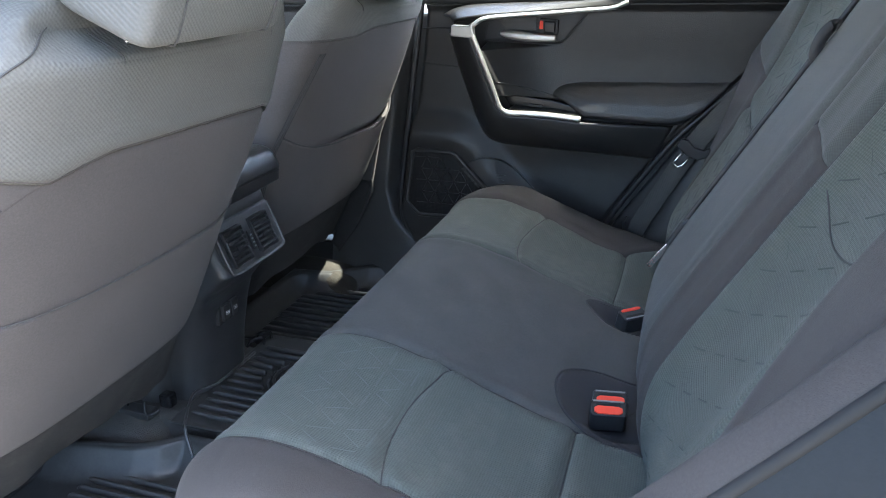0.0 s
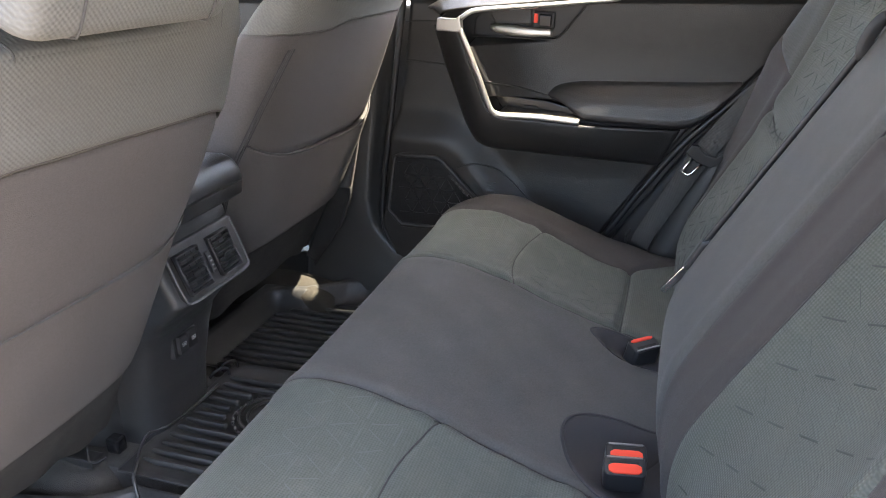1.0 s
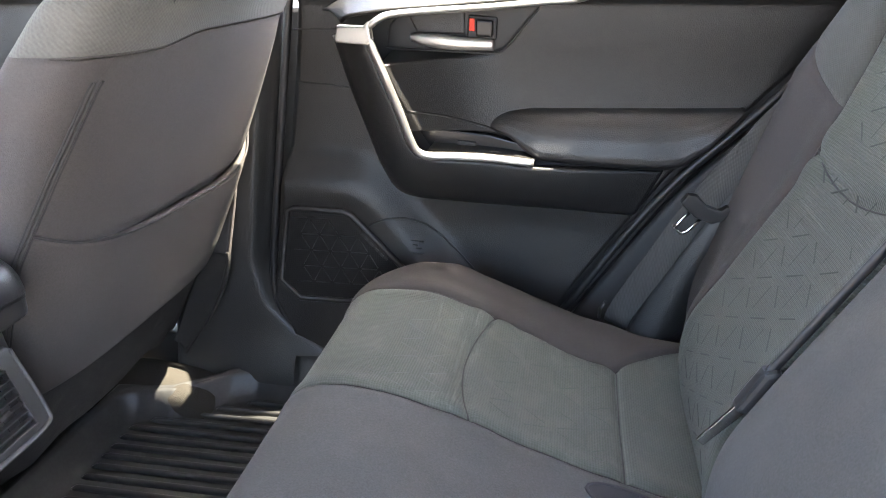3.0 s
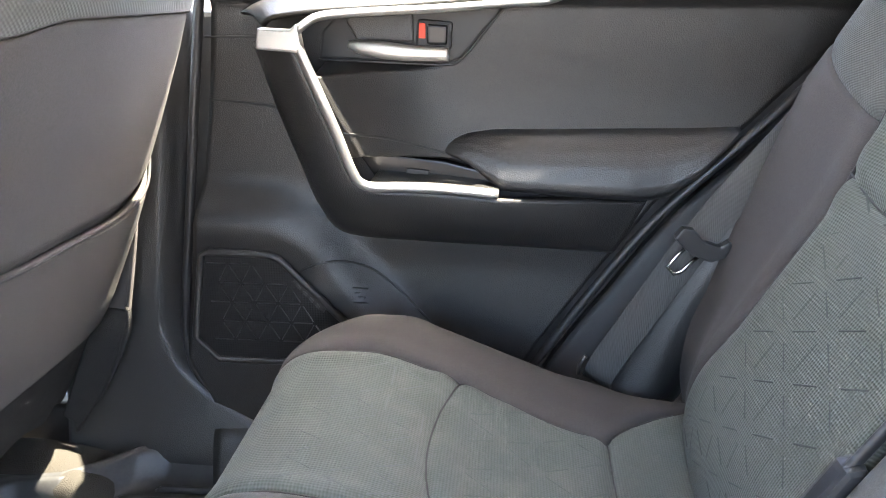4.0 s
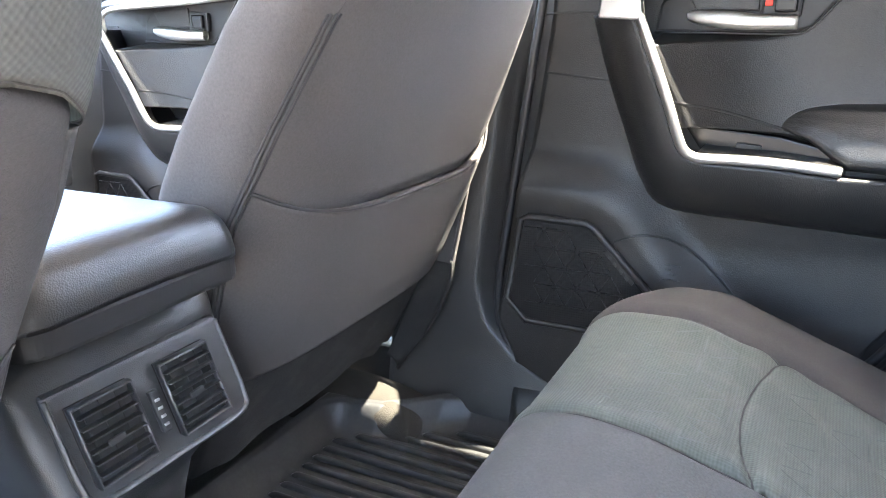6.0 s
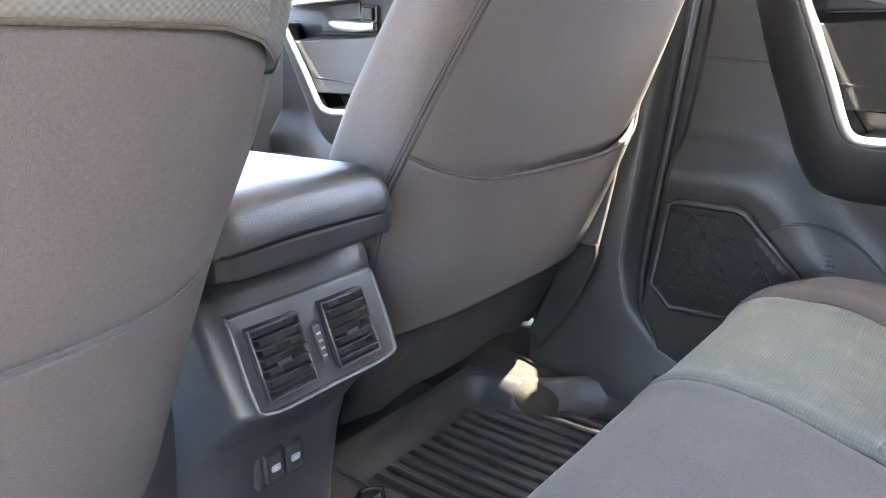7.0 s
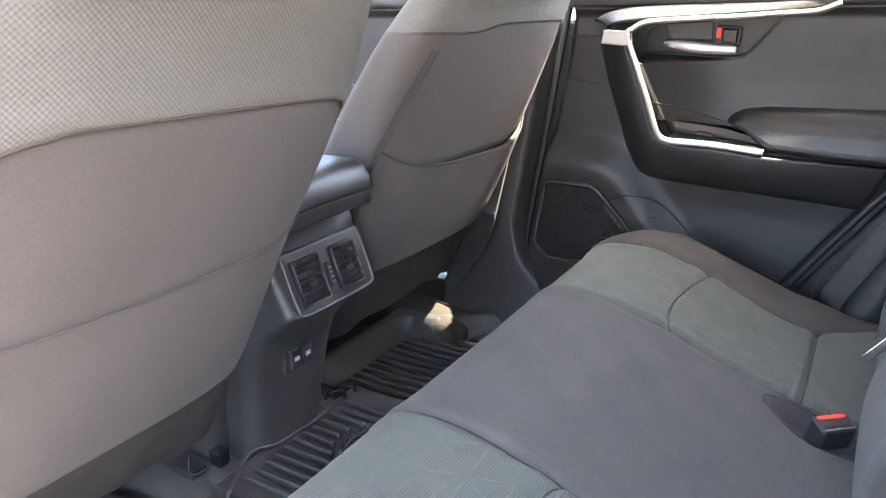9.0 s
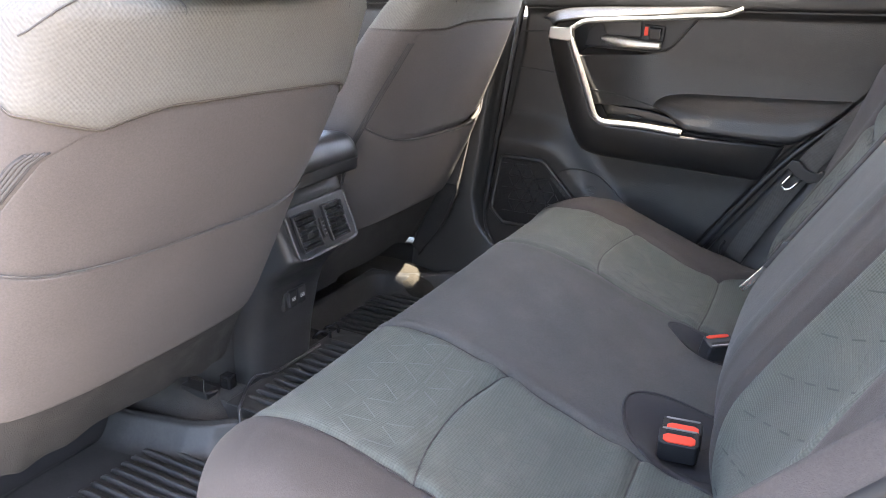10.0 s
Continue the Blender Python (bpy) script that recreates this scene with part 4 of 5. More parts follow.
def seat_bracket():
    t = thing("seat_bracket", (-0.15, -0.19, 0.12), "small black steel seat bracket and hook on the carpet", "bracket")
    part("bracket_plate", rbox(-0.215, -0.145, -0.190, -0.160, 0.112, 0.128, 0.004), M_BLACK, t)
    sweep("hook", [(-0.150, -0.187, 0.156), (-0.147, -0.191, 0.146), (-0.144, -0.194, 0.134), (-0.134, -0.190, 0.131), (-0.126, -0.178, 0.134)], circle(0.0020, 8), M_GLOSS, t, "dark bent steel hook", n=30)
    sweep("wire", [(-0.222, -0.168, 0.134), (-0.208, -0.172, 0.144), (-0.198, -0.180, 0.132)], circle(0.0018, 8), M_GLOSS, t, "dark bent steel wire", n=20)
    part("bolt_block", rbox(-0.150, -0.125, -0.150, -0.128, 0.118, 0.146, 0.004), M_GLOSS, t)


seat_bracket()


# ---- rear and front passenger doors ----
def door_y(x, z):
    y = 0.716 - 0.008 * ss(0.66, 0.80, z) - 0.018 * ss(0.795, 0.82, z) + 0.010 * ss(0.50, 0.40, z)
    y = y - 0.010 * np.clip((0.50 - z) / 0.35, 0, 1) * ss(0.30, 0.42, x)
    # the loudspeaker's pod stands proud, with a rounded shoulder above and behind it
    a, b = 0.500 - z, (x - 0.365) * -0.795 + (z - 0.30) * -0.607
    k = -np.log(np.exp(-45 * np.clip(a, -0.3, 0.6)) + np.exp(-45 * np.clip(b, -0.3, 0.6))) / 45
    return y - 0.038 * ss(-0.060, 0.018, k)


STRIP = [(0.262, 0.600, 0.752), (0.283, 0.608, 0.695), (0.302, 0.618, 0.640), (0.317, 0.626, 0.592), (0.327, 0.631, 0.571), (0.345, 0.636, 0.563), (0.38, 0.643, 0.5615), (0.44, 0.652, 0.558), (0.517, 0.661, 0.549)]


def card_y(x, z):
    """The door card with its rise towards the pull strip."""
    sx = np.interp(z, [0.571, 0.592, 0.640, 0.695, 0.752], [0.327, 0.317, 0.302, 0.283, 0.262])
    sy = np.interp(z, [0.571, 0.592, 0.640, 0.695, 0.752], [0.631, 0.626, 0.618, 0.608, 0.600])
    low = np.interp(x, [0.29, 0.314, 0.44, 0.505], [0.604, 0.601, 0.588, 0.574])
    d = x - sx
    k = np.clip(1 - d / 0.20, 0, 1)
    rise = (0.716 - sy - 0.007) * k ** 2.2 * (d > -0.001) * ss(0.727, 0.712, z) * ss(-0.003, 0.003, z - low)
    return door_y(x, z) - rise


def car_door(dx, label):
    t = thing("car_door", (0.5 + dx, 0.72, 0.13), label, "car door", "passenger side doors")
    D = np.array([dx, 0, 0])
    zz = np.r_[np.linspace(0.13, 0.56, 50), np.linspace(0.563, 0.74, 90), np.linspace(0.745, 0.815, 14)][:, None]
    lx = np.interp(zz, [0.13, 0.19, 0.255, 0.756, 0.82], [0.07, 0.055, 0.024, 0.108, 0.116])
    rx = np.interp(zz, [0.13, 0.291, 0.526, 0.64, 0.804, 0.82], [0.50, 0.583, 0.742, 0.858, 1.004, 1.02])
    x = lx + (rx - lx) * np.r_[np.linspace(0, 0.15, 14), np.linspace(0.152, 0.5, 170), np.linspace(0.51, 1, 40)][None]
    shell("main_panel", np.stack([x, card_y(x, zz), zz + 0 * x], -1) + D, (0, 0.025, 0), M_DOOR, t, "grained charcoal plastic door card")
    # window sill of the door
    xs = np.linspace(0.105, 1.06, 60)[:, None]
    prof = curve([(0.688, 0.816), (0.684, 0.830), (0.688, 0.846), (0.703, 0.856), (0.735, 0.858)], 14)
    P = np.stack([xs + 0 * prof[None, :, 0], prof[None, :, 0] + 0 * xs, prof[None, :, 1] + 0 * xs], -1)
    shell("window_sill", P + D, (0, 0.022, -0.002), M_DOOR, t)
    strip = STRIP
    # pull blade: dark outer flank along the strip
    S = curve(strip, 60)
    w = ss(26, 38, np.arange(60))[:, None]
    A = S + (1 - w) * np.array([-0.0075, 0.003, -0.001]) + w * np.array([0, 0.003, -0.0075])
    A = np.vstack([A, curve([A[-1], (0.62, 0.680, 0.537), (0.73, 0.706, 0.532)], 24)[1:]])
    B = curve([(0.178, 0.708, 0.752), (0.203, 0.712, 0.660), (0.232, 0.705, 0.580), (0.254, 0.700, 0.523), (0.29, 0.705, 0.476), (0.40, 0.716, 0.462), (0.52, 0.718, 0.456), (0.60, 0.720, 0.451), (0.690, 0.720, 0.447)], len(A))
    k = np.linspace(0, 1, 16)[None, :, None]
    P = B[:, None] * (1 - k) + A[:, None] * k
    P[:, :, 1] = B[:, None, 1] + (A[:, None, 1] - B[:, None, 1]) * np.sin(k[:, :, 0] * math.pi / 2) ** 0.40
    shell("pull_flank", P + D, (0.004, 0.02, 0), M_DOOR, t, "grained charcoal pull handle flank")
    # hollow inside the blade
    kk = np.linspace(0, 1, 18)
    I = S[32:] + np.array([0.0, 0.003, 0.0065])
    J = I + np.array([0.004, 0, 0.004])
    J[:, 1] = 0.705
    P = I[:, None] + (J - I)[:, None] * kk[None, :, None]
    shell("pocket_floor", P + D, (0, 0, -0.006), M_DOOR, t, "grained pocket floor")
    sweep("silver_strip", np.array(strip) + D, flat(0.0135, 0.011), M_SILVER, t, "satin silver trim strip", up=(-0.35, -1, 0.2), n=60)
    part("silver_corner", plate([(0.214 + dx, 0.774), (0.255 + dx, 0.772), (0.264 + dx, 0.780), (0.268 + dx, 0.752), (0.262 + dx, 0.744), (0.210 + dx, 0.748)], 0.592, 0.612, "y", 0.003), M_SILVER, t, "satin silver trim corner")
    top = [(0.262, 0.598, 0.770), (0.280, 0.602, 0.783), (0.300, 0.607, 0.789), (0.36, 0.625, 0.793), (0.43, 0.648, 0.796), (0.52, 0.668, 0.802), (0.575, 0.676, 0.806), (0.61, 0.682, 0.819)]
    sweep("silver_strip", np.array(top) + D, flat(0.010, 0.010), M_SILVER, t, "satin silver trim strip", up=(-0.2, -1, 0.2), n=50)
    # brow above the strip and the block in front of the corner
    br = curve([(0.205, 0.640, 0.775), (0.225, 0.612, 0.786), (0.262, 0.606, 0.792), (0.30, 0.614, 0.796), (0.43, 0.655, 0.803), (0.56, 0.680, 0.812), (0.62, 0.690, 0.822)], 50)
    bo = curve([(0.160, 0.690, 0.790), (0.19, 0.688, 0.805), (0.235, 0.686, 0.814), (0.31, 0.686, 0.818), (0.43, 0.688, 0.820), (0.56, 0.689, 0.822), (0.64, 0.692, 0.824)], 50)
    P = bo[:, None] * (1 - k) + br[:, None] * k
    P[:, :, 2] += 0.006 * np.sin(k[:, :, 0] * math.pi)
    shell("brow", P + D, (0, 0.015, -0.004), M_DOOR, t)
    # handle plate, recess and lever
    hp = [(0.262, 0.728), (0.440, 0.722), (0.462, 0.730), (0.500, 0.775), (0.522, 0.800), (0.42, 0.797), (0.292, 0.788), (0.268, 0.765)]
    part("handle_plate", plate([(p[0] + dx, p[1]) for p in hp], 0.705, 0.735, "y", 0.004), M_BLACK, t, "dark satin handle surround")
    sweep("handle_edge", np.array([(0.262, 0.7035, 0.727), (0.35, 0.7035, 0.7245), (0.438, 0.7035, 0.7215), (0.462, 0.7035, 0.729), (0.500, 0.7035, 0.774), (0.521, 0.7035, 0.799)]) + D, flat(0.0035, 0.003), M_DOOR, t, up=(0, -1, 0), n=40)
    part("handle_cup", plate([(0.300 + dx, 0.785), (0.395 + dx, 0.789), (0.397 + dx, 0.752), (0.318 + dx, 0.752)], 0.699, 0.7045, "y", 0.003), M_DOOR, t, "hollow grey handle cup")
    n = 40
    u = np.linspace(0, 1, n)
    wz = np.interp(u, [0, 0.1, 0.35, 0.8, 1], [0.005, 0.0095, 0.0120, 0.0095, 0.009])
    ang = np.linspace(0, 2 * math.pi, 20)
    xx = 0.308 + 0.137 * u
    zc = np.interp(u, [0, 0.2, 0.6, 1.0], [0.7475, 0.744, 0.738, 0.736])
    yc = 0.690 - 0.006 * np.sin(u * math.pi)
    P = np.stack([np.repeat(xx[:, None], 20, 1), yc[:, None] + 0.007 * np.cos(ang)[None] * np.minimum(1, wz / 0.008)[:, None], zc[:, None] + wz[:, None] * np.sign(np.sin(ang))[None] * np.abs(np.sin(ang))[None] ** 0.7], -1)
    shell("lever", P + D, (0, 0.0005, 0), M_SILVER, t, "satin silver door lever")
    lk = part("lock_housing", plate([(0.399 + dx, 0.744), (0.448 + dx, 0.742), (0.450 + dx, 0.778), (0.403 + dx, 0.782)], 0.694, 0.7045, "y", 0.004), M_BLACK, t)
    part("lock_slider", plate([(0.416 + dx, 0.749), (0.443 + dx, 0.748), (0.444 + dx, 0.774), (0.416 + dx, 0.776)], 0.684, 0.6935, "y", 0.004, 3), M_GLOSS, lk, "glossy black lock slider")
    if dx == 0:
        part("red_mark", plate([(0.404 + dx, 0.757), (0.4135 + dx, 0.757), (0.4135 + dx, 0.776), (0.405 + dx, 0.777)], 0.690, 0.6935, "y", 0.001), M_RED, lk, "red unlocked mark")
    # armrest pad
    xs = np.linspace(0.418, 0.846, 70)[:, None]
    zt = np.interp(xs, [0.418, 0.44, 0.47, 0.51, 0.846], [0.604, 0.616, 0.627, 0.633, 0.640])
    zb = np.interp(xs, [0.418, 0.475, 0.50, 0.522, 0.62, 0.72, 0.755, 0.795, 0.83, 0.846], [0.603, 0.582, 0.562, 0.546, 0.539, 0.535, 0.541, 0.572, 0.612, 0.636])
    hh = np.interp(xs, [0.418, 0.46, 0.52, 0.70, 0.80, 0.846], [0.0, 0.032, 0.052, 0.054, 0.046, 0.024])
    v = np.linspace(0, 1, 30)[None]
    fv = np.interp(v, [0, 0.05, 0.12, 0.3, 0.5, 0.75, 0.88, 0.96, 1], [0.0, 0.28, 0.45, 0.68, 0.86, 1.0, 0.99, 0.80, 0.3])
    shell("armrest_pad", np.stack([xs + 0 * v, 0.722 - hh * fv, zt + (zb - zt) * v], -1) + D, (0, 0.012, 0), M_DPAD, t, "padded black leatherette armrest")
    # trim joints
    for ln in ([(0.094, 0.669), (0.15, 0.664), (0.203, 0.658)], [(0.098, 0.756), (0.14, 0.757), (0.180, 0.757)], [(0.308, 0.637), (0.36, 0.624), (0.425, 0.602), (0.46, 0.590), (0.505, 0.571)]):
        pts = curve([(a + dx, 0, b) for a, b in ln], 24)
        pts[:, 1] = card_y(pts[:, 0] - dx, pts[:, 2]) - 0.0005
        sweep("joint", pts, flat(0.0035, 0.002), M_SEAL, t, up=(0, -1, 0))
    sw = part("switch_panel", plate([(0.312 + dx, 0.601), (0.44 + dx, 0.587), (0.505 + dx, 0.571), (0.515 + dx, 0.552), (0.34 + dx, 0.560)], 0.694, 0.716, "y", 0.003), M_GLOSS, t, "glossy black window switch panel")
    part("switch", plate([(0.385 + dx, 0.578), (0.418 + dx, 0.575), (0.416 + dx, 0.567), (0.384 + dx, 0.570)], 0.688, 0.6935, "y", 0.002), M_BLACK, sw)
    # loudspeaker grille
    fr = [(0.056, 0.428), (0.070, 0.434), (0.165, 0.431), (0.180, 0.425), (0.290, 0.310), (0.268, 0.262), (0.250, 0.246), (0.066, 0.246), (0.030, 0.285)]
    gy = 0.690
    near = lambda a, b: (0.523 + 0.97 * (a - 0.523), 0.816 + 0.97 * (b - 0.816))
    fr = [near(*p) for p in fr]
    g = part("loudspeaker_grille", plate([(p[0] + dx, p[1]) for p in fr], gy - 0.010, gy + 0.012, "y", 0.004), M_GRILLE, t, "perforated black loudspeaker grille")
    sweep("frame", [(p[0] + dx, gy - 0.011, p[1]) for p in fr], flat(0.011, 0.009), M_DOOR, g, "plain black grille frame", up=(0, -1, 0), closed=True)
    e = 0.038
    for i in range(-2, 9):
        for j in range(-1, 7):
            bx, bz = 0.04 + e * i + e * 0.5 * (j % 2), 0.25 + e * 0.87 * j
            for a in (0, 60, 120):
                ca, sa = math.cos(radians(a)), math.sin(radians(a))
                p0, p1 = (bx + ca * e * 0.1, bz + sa * e * 0.1), (bx + ca * e * 0.9, bz + sa * e * 0.9)
                ok = all(0.062 < q[0] < 0.262 and 0.262 < q[1] < 0.420 and (q[0] - 0.165) + (q[1] - 0.418) < -0.006 for q in (p0, p1))
                if ok:
                    p0, p1 = near(*p0), near(*p1)
                    sweep("rib", [(p0[0] + dx, gy - 0.0105, p0[1]), (p1[0] + dx, gy - 0.0105, p1[1])], flat(0.0014, 0.0026), M_GRIB, g, up=(0, -1, 0))
    bd = [near(*p) for p in ((0.196, 0.388), (0.210, 0.392), (0.252, 0.348), (0.246, 0.336))]
    badge = part("badge", plate([(p[0] + dx, p[1]) for p in bd], gy - 0.0135, gy - 0.0095, "y", 0.002), M_DOOR, g, "plain black raised badge")
    for q in range(4):
        a, b = near(0.208 + q * 0.0095, 0.381 - q * 0.0105)
        part("badge_bar", plate([(a - 0.003 + dx, b), (a + dx, b + 0.004), (a + 0.005 + dx, b - 0.002), (a + 0.002 + dx, b - 0.006)], gy - 0.0145, gy - 0.0134, "y", 0.0004, 1), M_PAD, badge)
    bin_ = curve([(0.213 + dx, 0, 0.395), (0.225 + dx, 0, 0.417), (0.268 + dx, 0, 0.430), (0.32 + dx, 0, 0.414), (0.37 + dx, 0, 0.372), (0.415 + dx, 0, 0.322)], 50)
    bin_[:, 1] = door_y(bin_[:, 0] - dx, bin_[:, 2]) - 0.0005
    sweep("bin_edge", bin_, flat(0.004, 0.003), M_SEAL, t, "thin edge of the bottle holder", up=(0, -1, 0))
    for q, (a, b, l) in enumerate(((0.298, 0.388, 0.024), (0.300, 0.381, 0.010), (0.306, 0.374, 0.012), (0.298, 0.366, 0.024))):
        part("moulded_mark", plate([(a + dx, b), (a + l + dx, b - 0.001), (a + l + dx, b - 0.0025), (a + dx, b - 0.0015)], door_y(a, b) - 0.0012, door_y(a, b) + 0.002, "y", 0.0), M_DOOR, t)
    return t


M_GRIB = material("satin_grille_rib", (0.022, 0.022, 0.023), 0.35, var=0.1, bump=0.05, spec=0.55)
M_GRILLE = material("perforated_plastic", (0.009, 0.009, 0.010), 0.42, var=0.08, bump=0.8, bump_scale=250, bump_dist=0.0010, kind="leather", holes=True, spec=0.27)
car_door(0.0, "closed rear passenger door card in charcoal with silver pull trim")
car_door(-1.03, "closed front passenger door card in charcoal with silver trim")


# ---- centre pillar trim, sill plates and seals ----
def pillar_trim():
    t = thing("pillar_trim", (0.0, 0.70, 0.04), "dark grey lower centre pillar trim flaring into the sill", "trim", kind="structure")
    zs = np.linspace(0.04, 0.80, 60)[:, None]
    u = np.linspace(0, 1, 40)[None]
    rear = np.interp(zs, [0.04, 0.10, 0.15, 0.19, 0.24, 0.32, 0.756, 0.80], [0.24, 0.22, 0.15, 0.075, 0.024, 0.004, 0.068, 0.074])
    x = -0.20 + (rear + 0.20) * u
    y = 0.697 - 0.010 * np.sin(u * math.pi * 0.9) ** 0.8 * ss(0.80, 0.2, zs) - 0.025 * ss(0.20, 0.06, zs) + 0.03 * ss(0.88, 1.0, u)
    shell("cover", np.stack([x, y + 0 * x, zs + 0 * x], -1), (0, 0.02, 0), M_PILLAR, t)
    xs = np.linspace(0.06, 0.62, 40)[:, None]
    pr = curve([(0.640, 0.04), (0.655, 0.09), (0.668, 0.125), (0.690, 0.142), (0.735, 0.145)], 16)
    P = np.stack([xs + 0 * pr[None, :, 0], pr[None, :, 0] + 0 * xs, pr[None, :, 1] + 0 * xs], -1)
    shell("sill_plate", P, (0, 0.02, -0.02), M_PILLAR, t)
    return t


pillar_trim()


def seal(name, pts, label, r=0.0075):
    ob = sweep(name, pts, circle(r, 10), M_SEAL, up=(0, 1, 0), n=80)
    tagged(ob, label, "door seal", kind="structure")


seal("door_seal", [(0.110, 0.700, 0.86), (0.092, 0.700, 0.757), (0.058, 0.702, 0.55), (0.022, 0.704, 0.33), (0.020, 0.704, 0.26), (0.034, 0.704, 0.21), (0.070, 0.700, 0.172), (0.14, 0.695, 0.158), (0.40, 0.695, 0.158), (0.50, 0.697, 0.18), (0.575, 0.698, 0.262), (0.655, 0.698, 0.385), (0.745, 0.698, 0.51), (0.86, 0.698, 0.63), (1.01, 0.698, 0.79), (1.10, 0.69, 0.88)], "black rubber seal round the closed rear door")


def quarter(sy):
    t = thing("wheel_arch_trim", (0.80, sy * 0.68, 0.25), "black grained trim between seat and door opening", "trim", "wheel arch trims", kind="structure")
    line = curve([(0.53, 0.12), (0.600, 0.262), (0.680, 0.385), (0.768, 0.51), (0.885, 0.63), (1.035, 0.79), (1.12, 0.88)], 60)
    u = np.linspace(0, 1, 20)[None]
    x = line[:, 0, None] + (0.16 + 0 * line[:, 0, None]) * u
    z = line[:, 1, None] - 0.02 * u
    y = sy * (0.703 - 0.075 * np.sin(u * math.pi / 2) ** 1.3 + 0 * x)
    shell("cover", np.stack([x, y, z], -1), (0, sy * 0.02, 0), M_BLACK, t)
    # padded side bolster of the seat
    ln = curve([(0.70, 0.20), (0.742, 0.30), (0.79, 0.42), (0.86, 0.55), (0.95, 0.68), (1.04, 0.80)], 50)
    v = np.linspace(0, 1, 24)[None]
    x = ln[:, 0, None] - 0.045 + 0.12 * v
    y = sy * (0.622 - 0.030 * np.sin(v * math.pi) ** 0.8 + 0.02 * v)
    z = ln[:, 1, None] + 0.025 * v
    shell("side_pad", np.stack([x, y + 0 * x, z + 0 * x], -1), (0.02, sy * 0.03, 0), M_DPAD, t, "padded black side")
    return t


quarter(1)


def near_quarter():
    """Body trim of the open doorway beside the seat, with its seal."""
    t = thing("wheel_arch_trim", (0.80, -0.68, 0.25), "dark blue-black trim between seat and open doorway", "trim", "wheel arch trims", kind="structure")
    line = curve([(0.60, 0.25), (0.68, 0.39), (0.75, 0.485), (0.812, 0.560), (0.855, 0.612), (0.900, 0.668), (1.0, 0.79), (1.08, 0.88)], 60)
    u = np.linspace(0, 1, 20)[None]
    x = line[:, 0, None] + 0.07 * u
    y = -0.655 - 0.075 * u + 0 * x
    z = line[:, 1, None] - 0.055 * u - 0.05 * u ** 3
    shell("cover", np.stack([x, y, z], -1), (0.02, 0.0, -0.03), M_JAMB, t)
    # solid black cord laid along the joint in place of the gap's shade
    sweep("gap", np.stack([x[:, 0] + 0.009, y[:, 0] - 0.003, z[:, 0] + 0.001], 1), circle(0.006, 8), M_HOLE, t, "black cord painted as the gap's shade along the seat", up=(0, 1, 0))
    e = np.stack([x[:, -1], y[:, -1] - 0.004, z[:, -1]], 1)
    sweep("seal", e, circle(0.008, 10), M_SEAL, t, "black rubber seal", up=(0, 1, 0))
    # grey cloth flange along the edge of the seat
    v = np.linspace(0, 1, 10)[None]
    x = line[:, 0, None] - 0.004 - 0.004 * np.sin(v * math.pi) + 0.012 * v
    y = -0.630 - 0.030 * v + 0 * x
    z = line[:, 1, None] + 0.020 - 0.016 * v
    shell("flange", np.stack([x, y, z], -1), (0.006, 0, -0.003), M_BOLSTER, t, "grey cloth seat flange")


near_quarter()


# ---- seat belts and buckles ----
def belt_ribbon(name, pts, w, parent, up, label="", n=50):
    return sweep(name, pts, flat(w, 0.0016, 0.4), M_WEB, parent, label, up=up, n=n)


def outer_belt():
    t = thing("seat_belt", (0.655, 0.628, 0.30), "grey webbing seat belt with steel tongue beside the door", "seat belt")
    belt_ribbon("webbing", [(0.668, 0.634, 0.276), (0.677, 0.626, 0.310), (0.725, 0.615, 0.405), (0.778, 0.606, 0.505), (0.83, 0.612, 0.579), (0.92, 0.628, 0.690), (1.02, 0.640, 0.80), (1.13, 0.645, 0.93)], 0.044, t, (-0.45, -1.0, 0.1), n=70)
    tg = part("tongue", plate([(0.746, 0.516), (0.756, 0.530), (0.770, 0.528), (0.785, 0.512), (0.806, 0.506), (0.816, 0.514), (0.822, 0.506), (0.812, 0.490), (0.795, 0.484), (0.768, 0.494)], 0.586, 0.602, "y", 0.003), M_BLACK, t, "black plastic belt tongue")
    sweep("tongue_plate", [(0.762, 0.594, 0.500), (0.742, 0.594, 0.474), (0.752, 0.594, 0.464), (0.762, 0.594, 0.468), (0.780, 0.594, 0.490)], flat(0.005, 0.0025), M_CHROME, tg, "polished steel latch plate", up=(0, -1, 0))
    sweep("anchor", [(0.640, 0.626, 0.292), (0.640, 0.620, 0.312), (0.648, 0.618, 0.326)], circle(0.003), M_BLACK, t)


outer_belt()


def centre_belt():
    t = thing("centre_belt", (0.775, 0.150, 0.46), "black centre belt hanging in the backrest gap with steel tongue", "seat belt")
    pts = [(0.772, 0.147, 0.465), (0.80, 0.147, 0.515), (0.86, 0.147, 0.62), (0.92, 0.147, 0.725), (0.975, 0.147, 0.825), (1.03, 0.147, 0.92)]
    sweep("webbing", np.array(pts) + np.array([-0.003, 0, 0.0015]), flat(0.005, 0.010), M_SEAL, t, up=(-1, 0, 0.55), n=40)
    tg = part("tongue", plate([(0.752, 0.445), (0.770, 0.440), (0.795, 0.475), (0.790, 0.495), (0.775, 0.490)], 0.138, 0.160, "y", 0.005), M_BLACK, t, "black plastic belt tongue")
    part("tongue_plate", plate([(0.722, 0.400), (0.730, 0.394), (0.766, 0.438), (0.756, 0.447)], 0.149, 0.1525, "y", 0.001), M_CHROME, tg, "polished steel latch plate")


centre_belt()


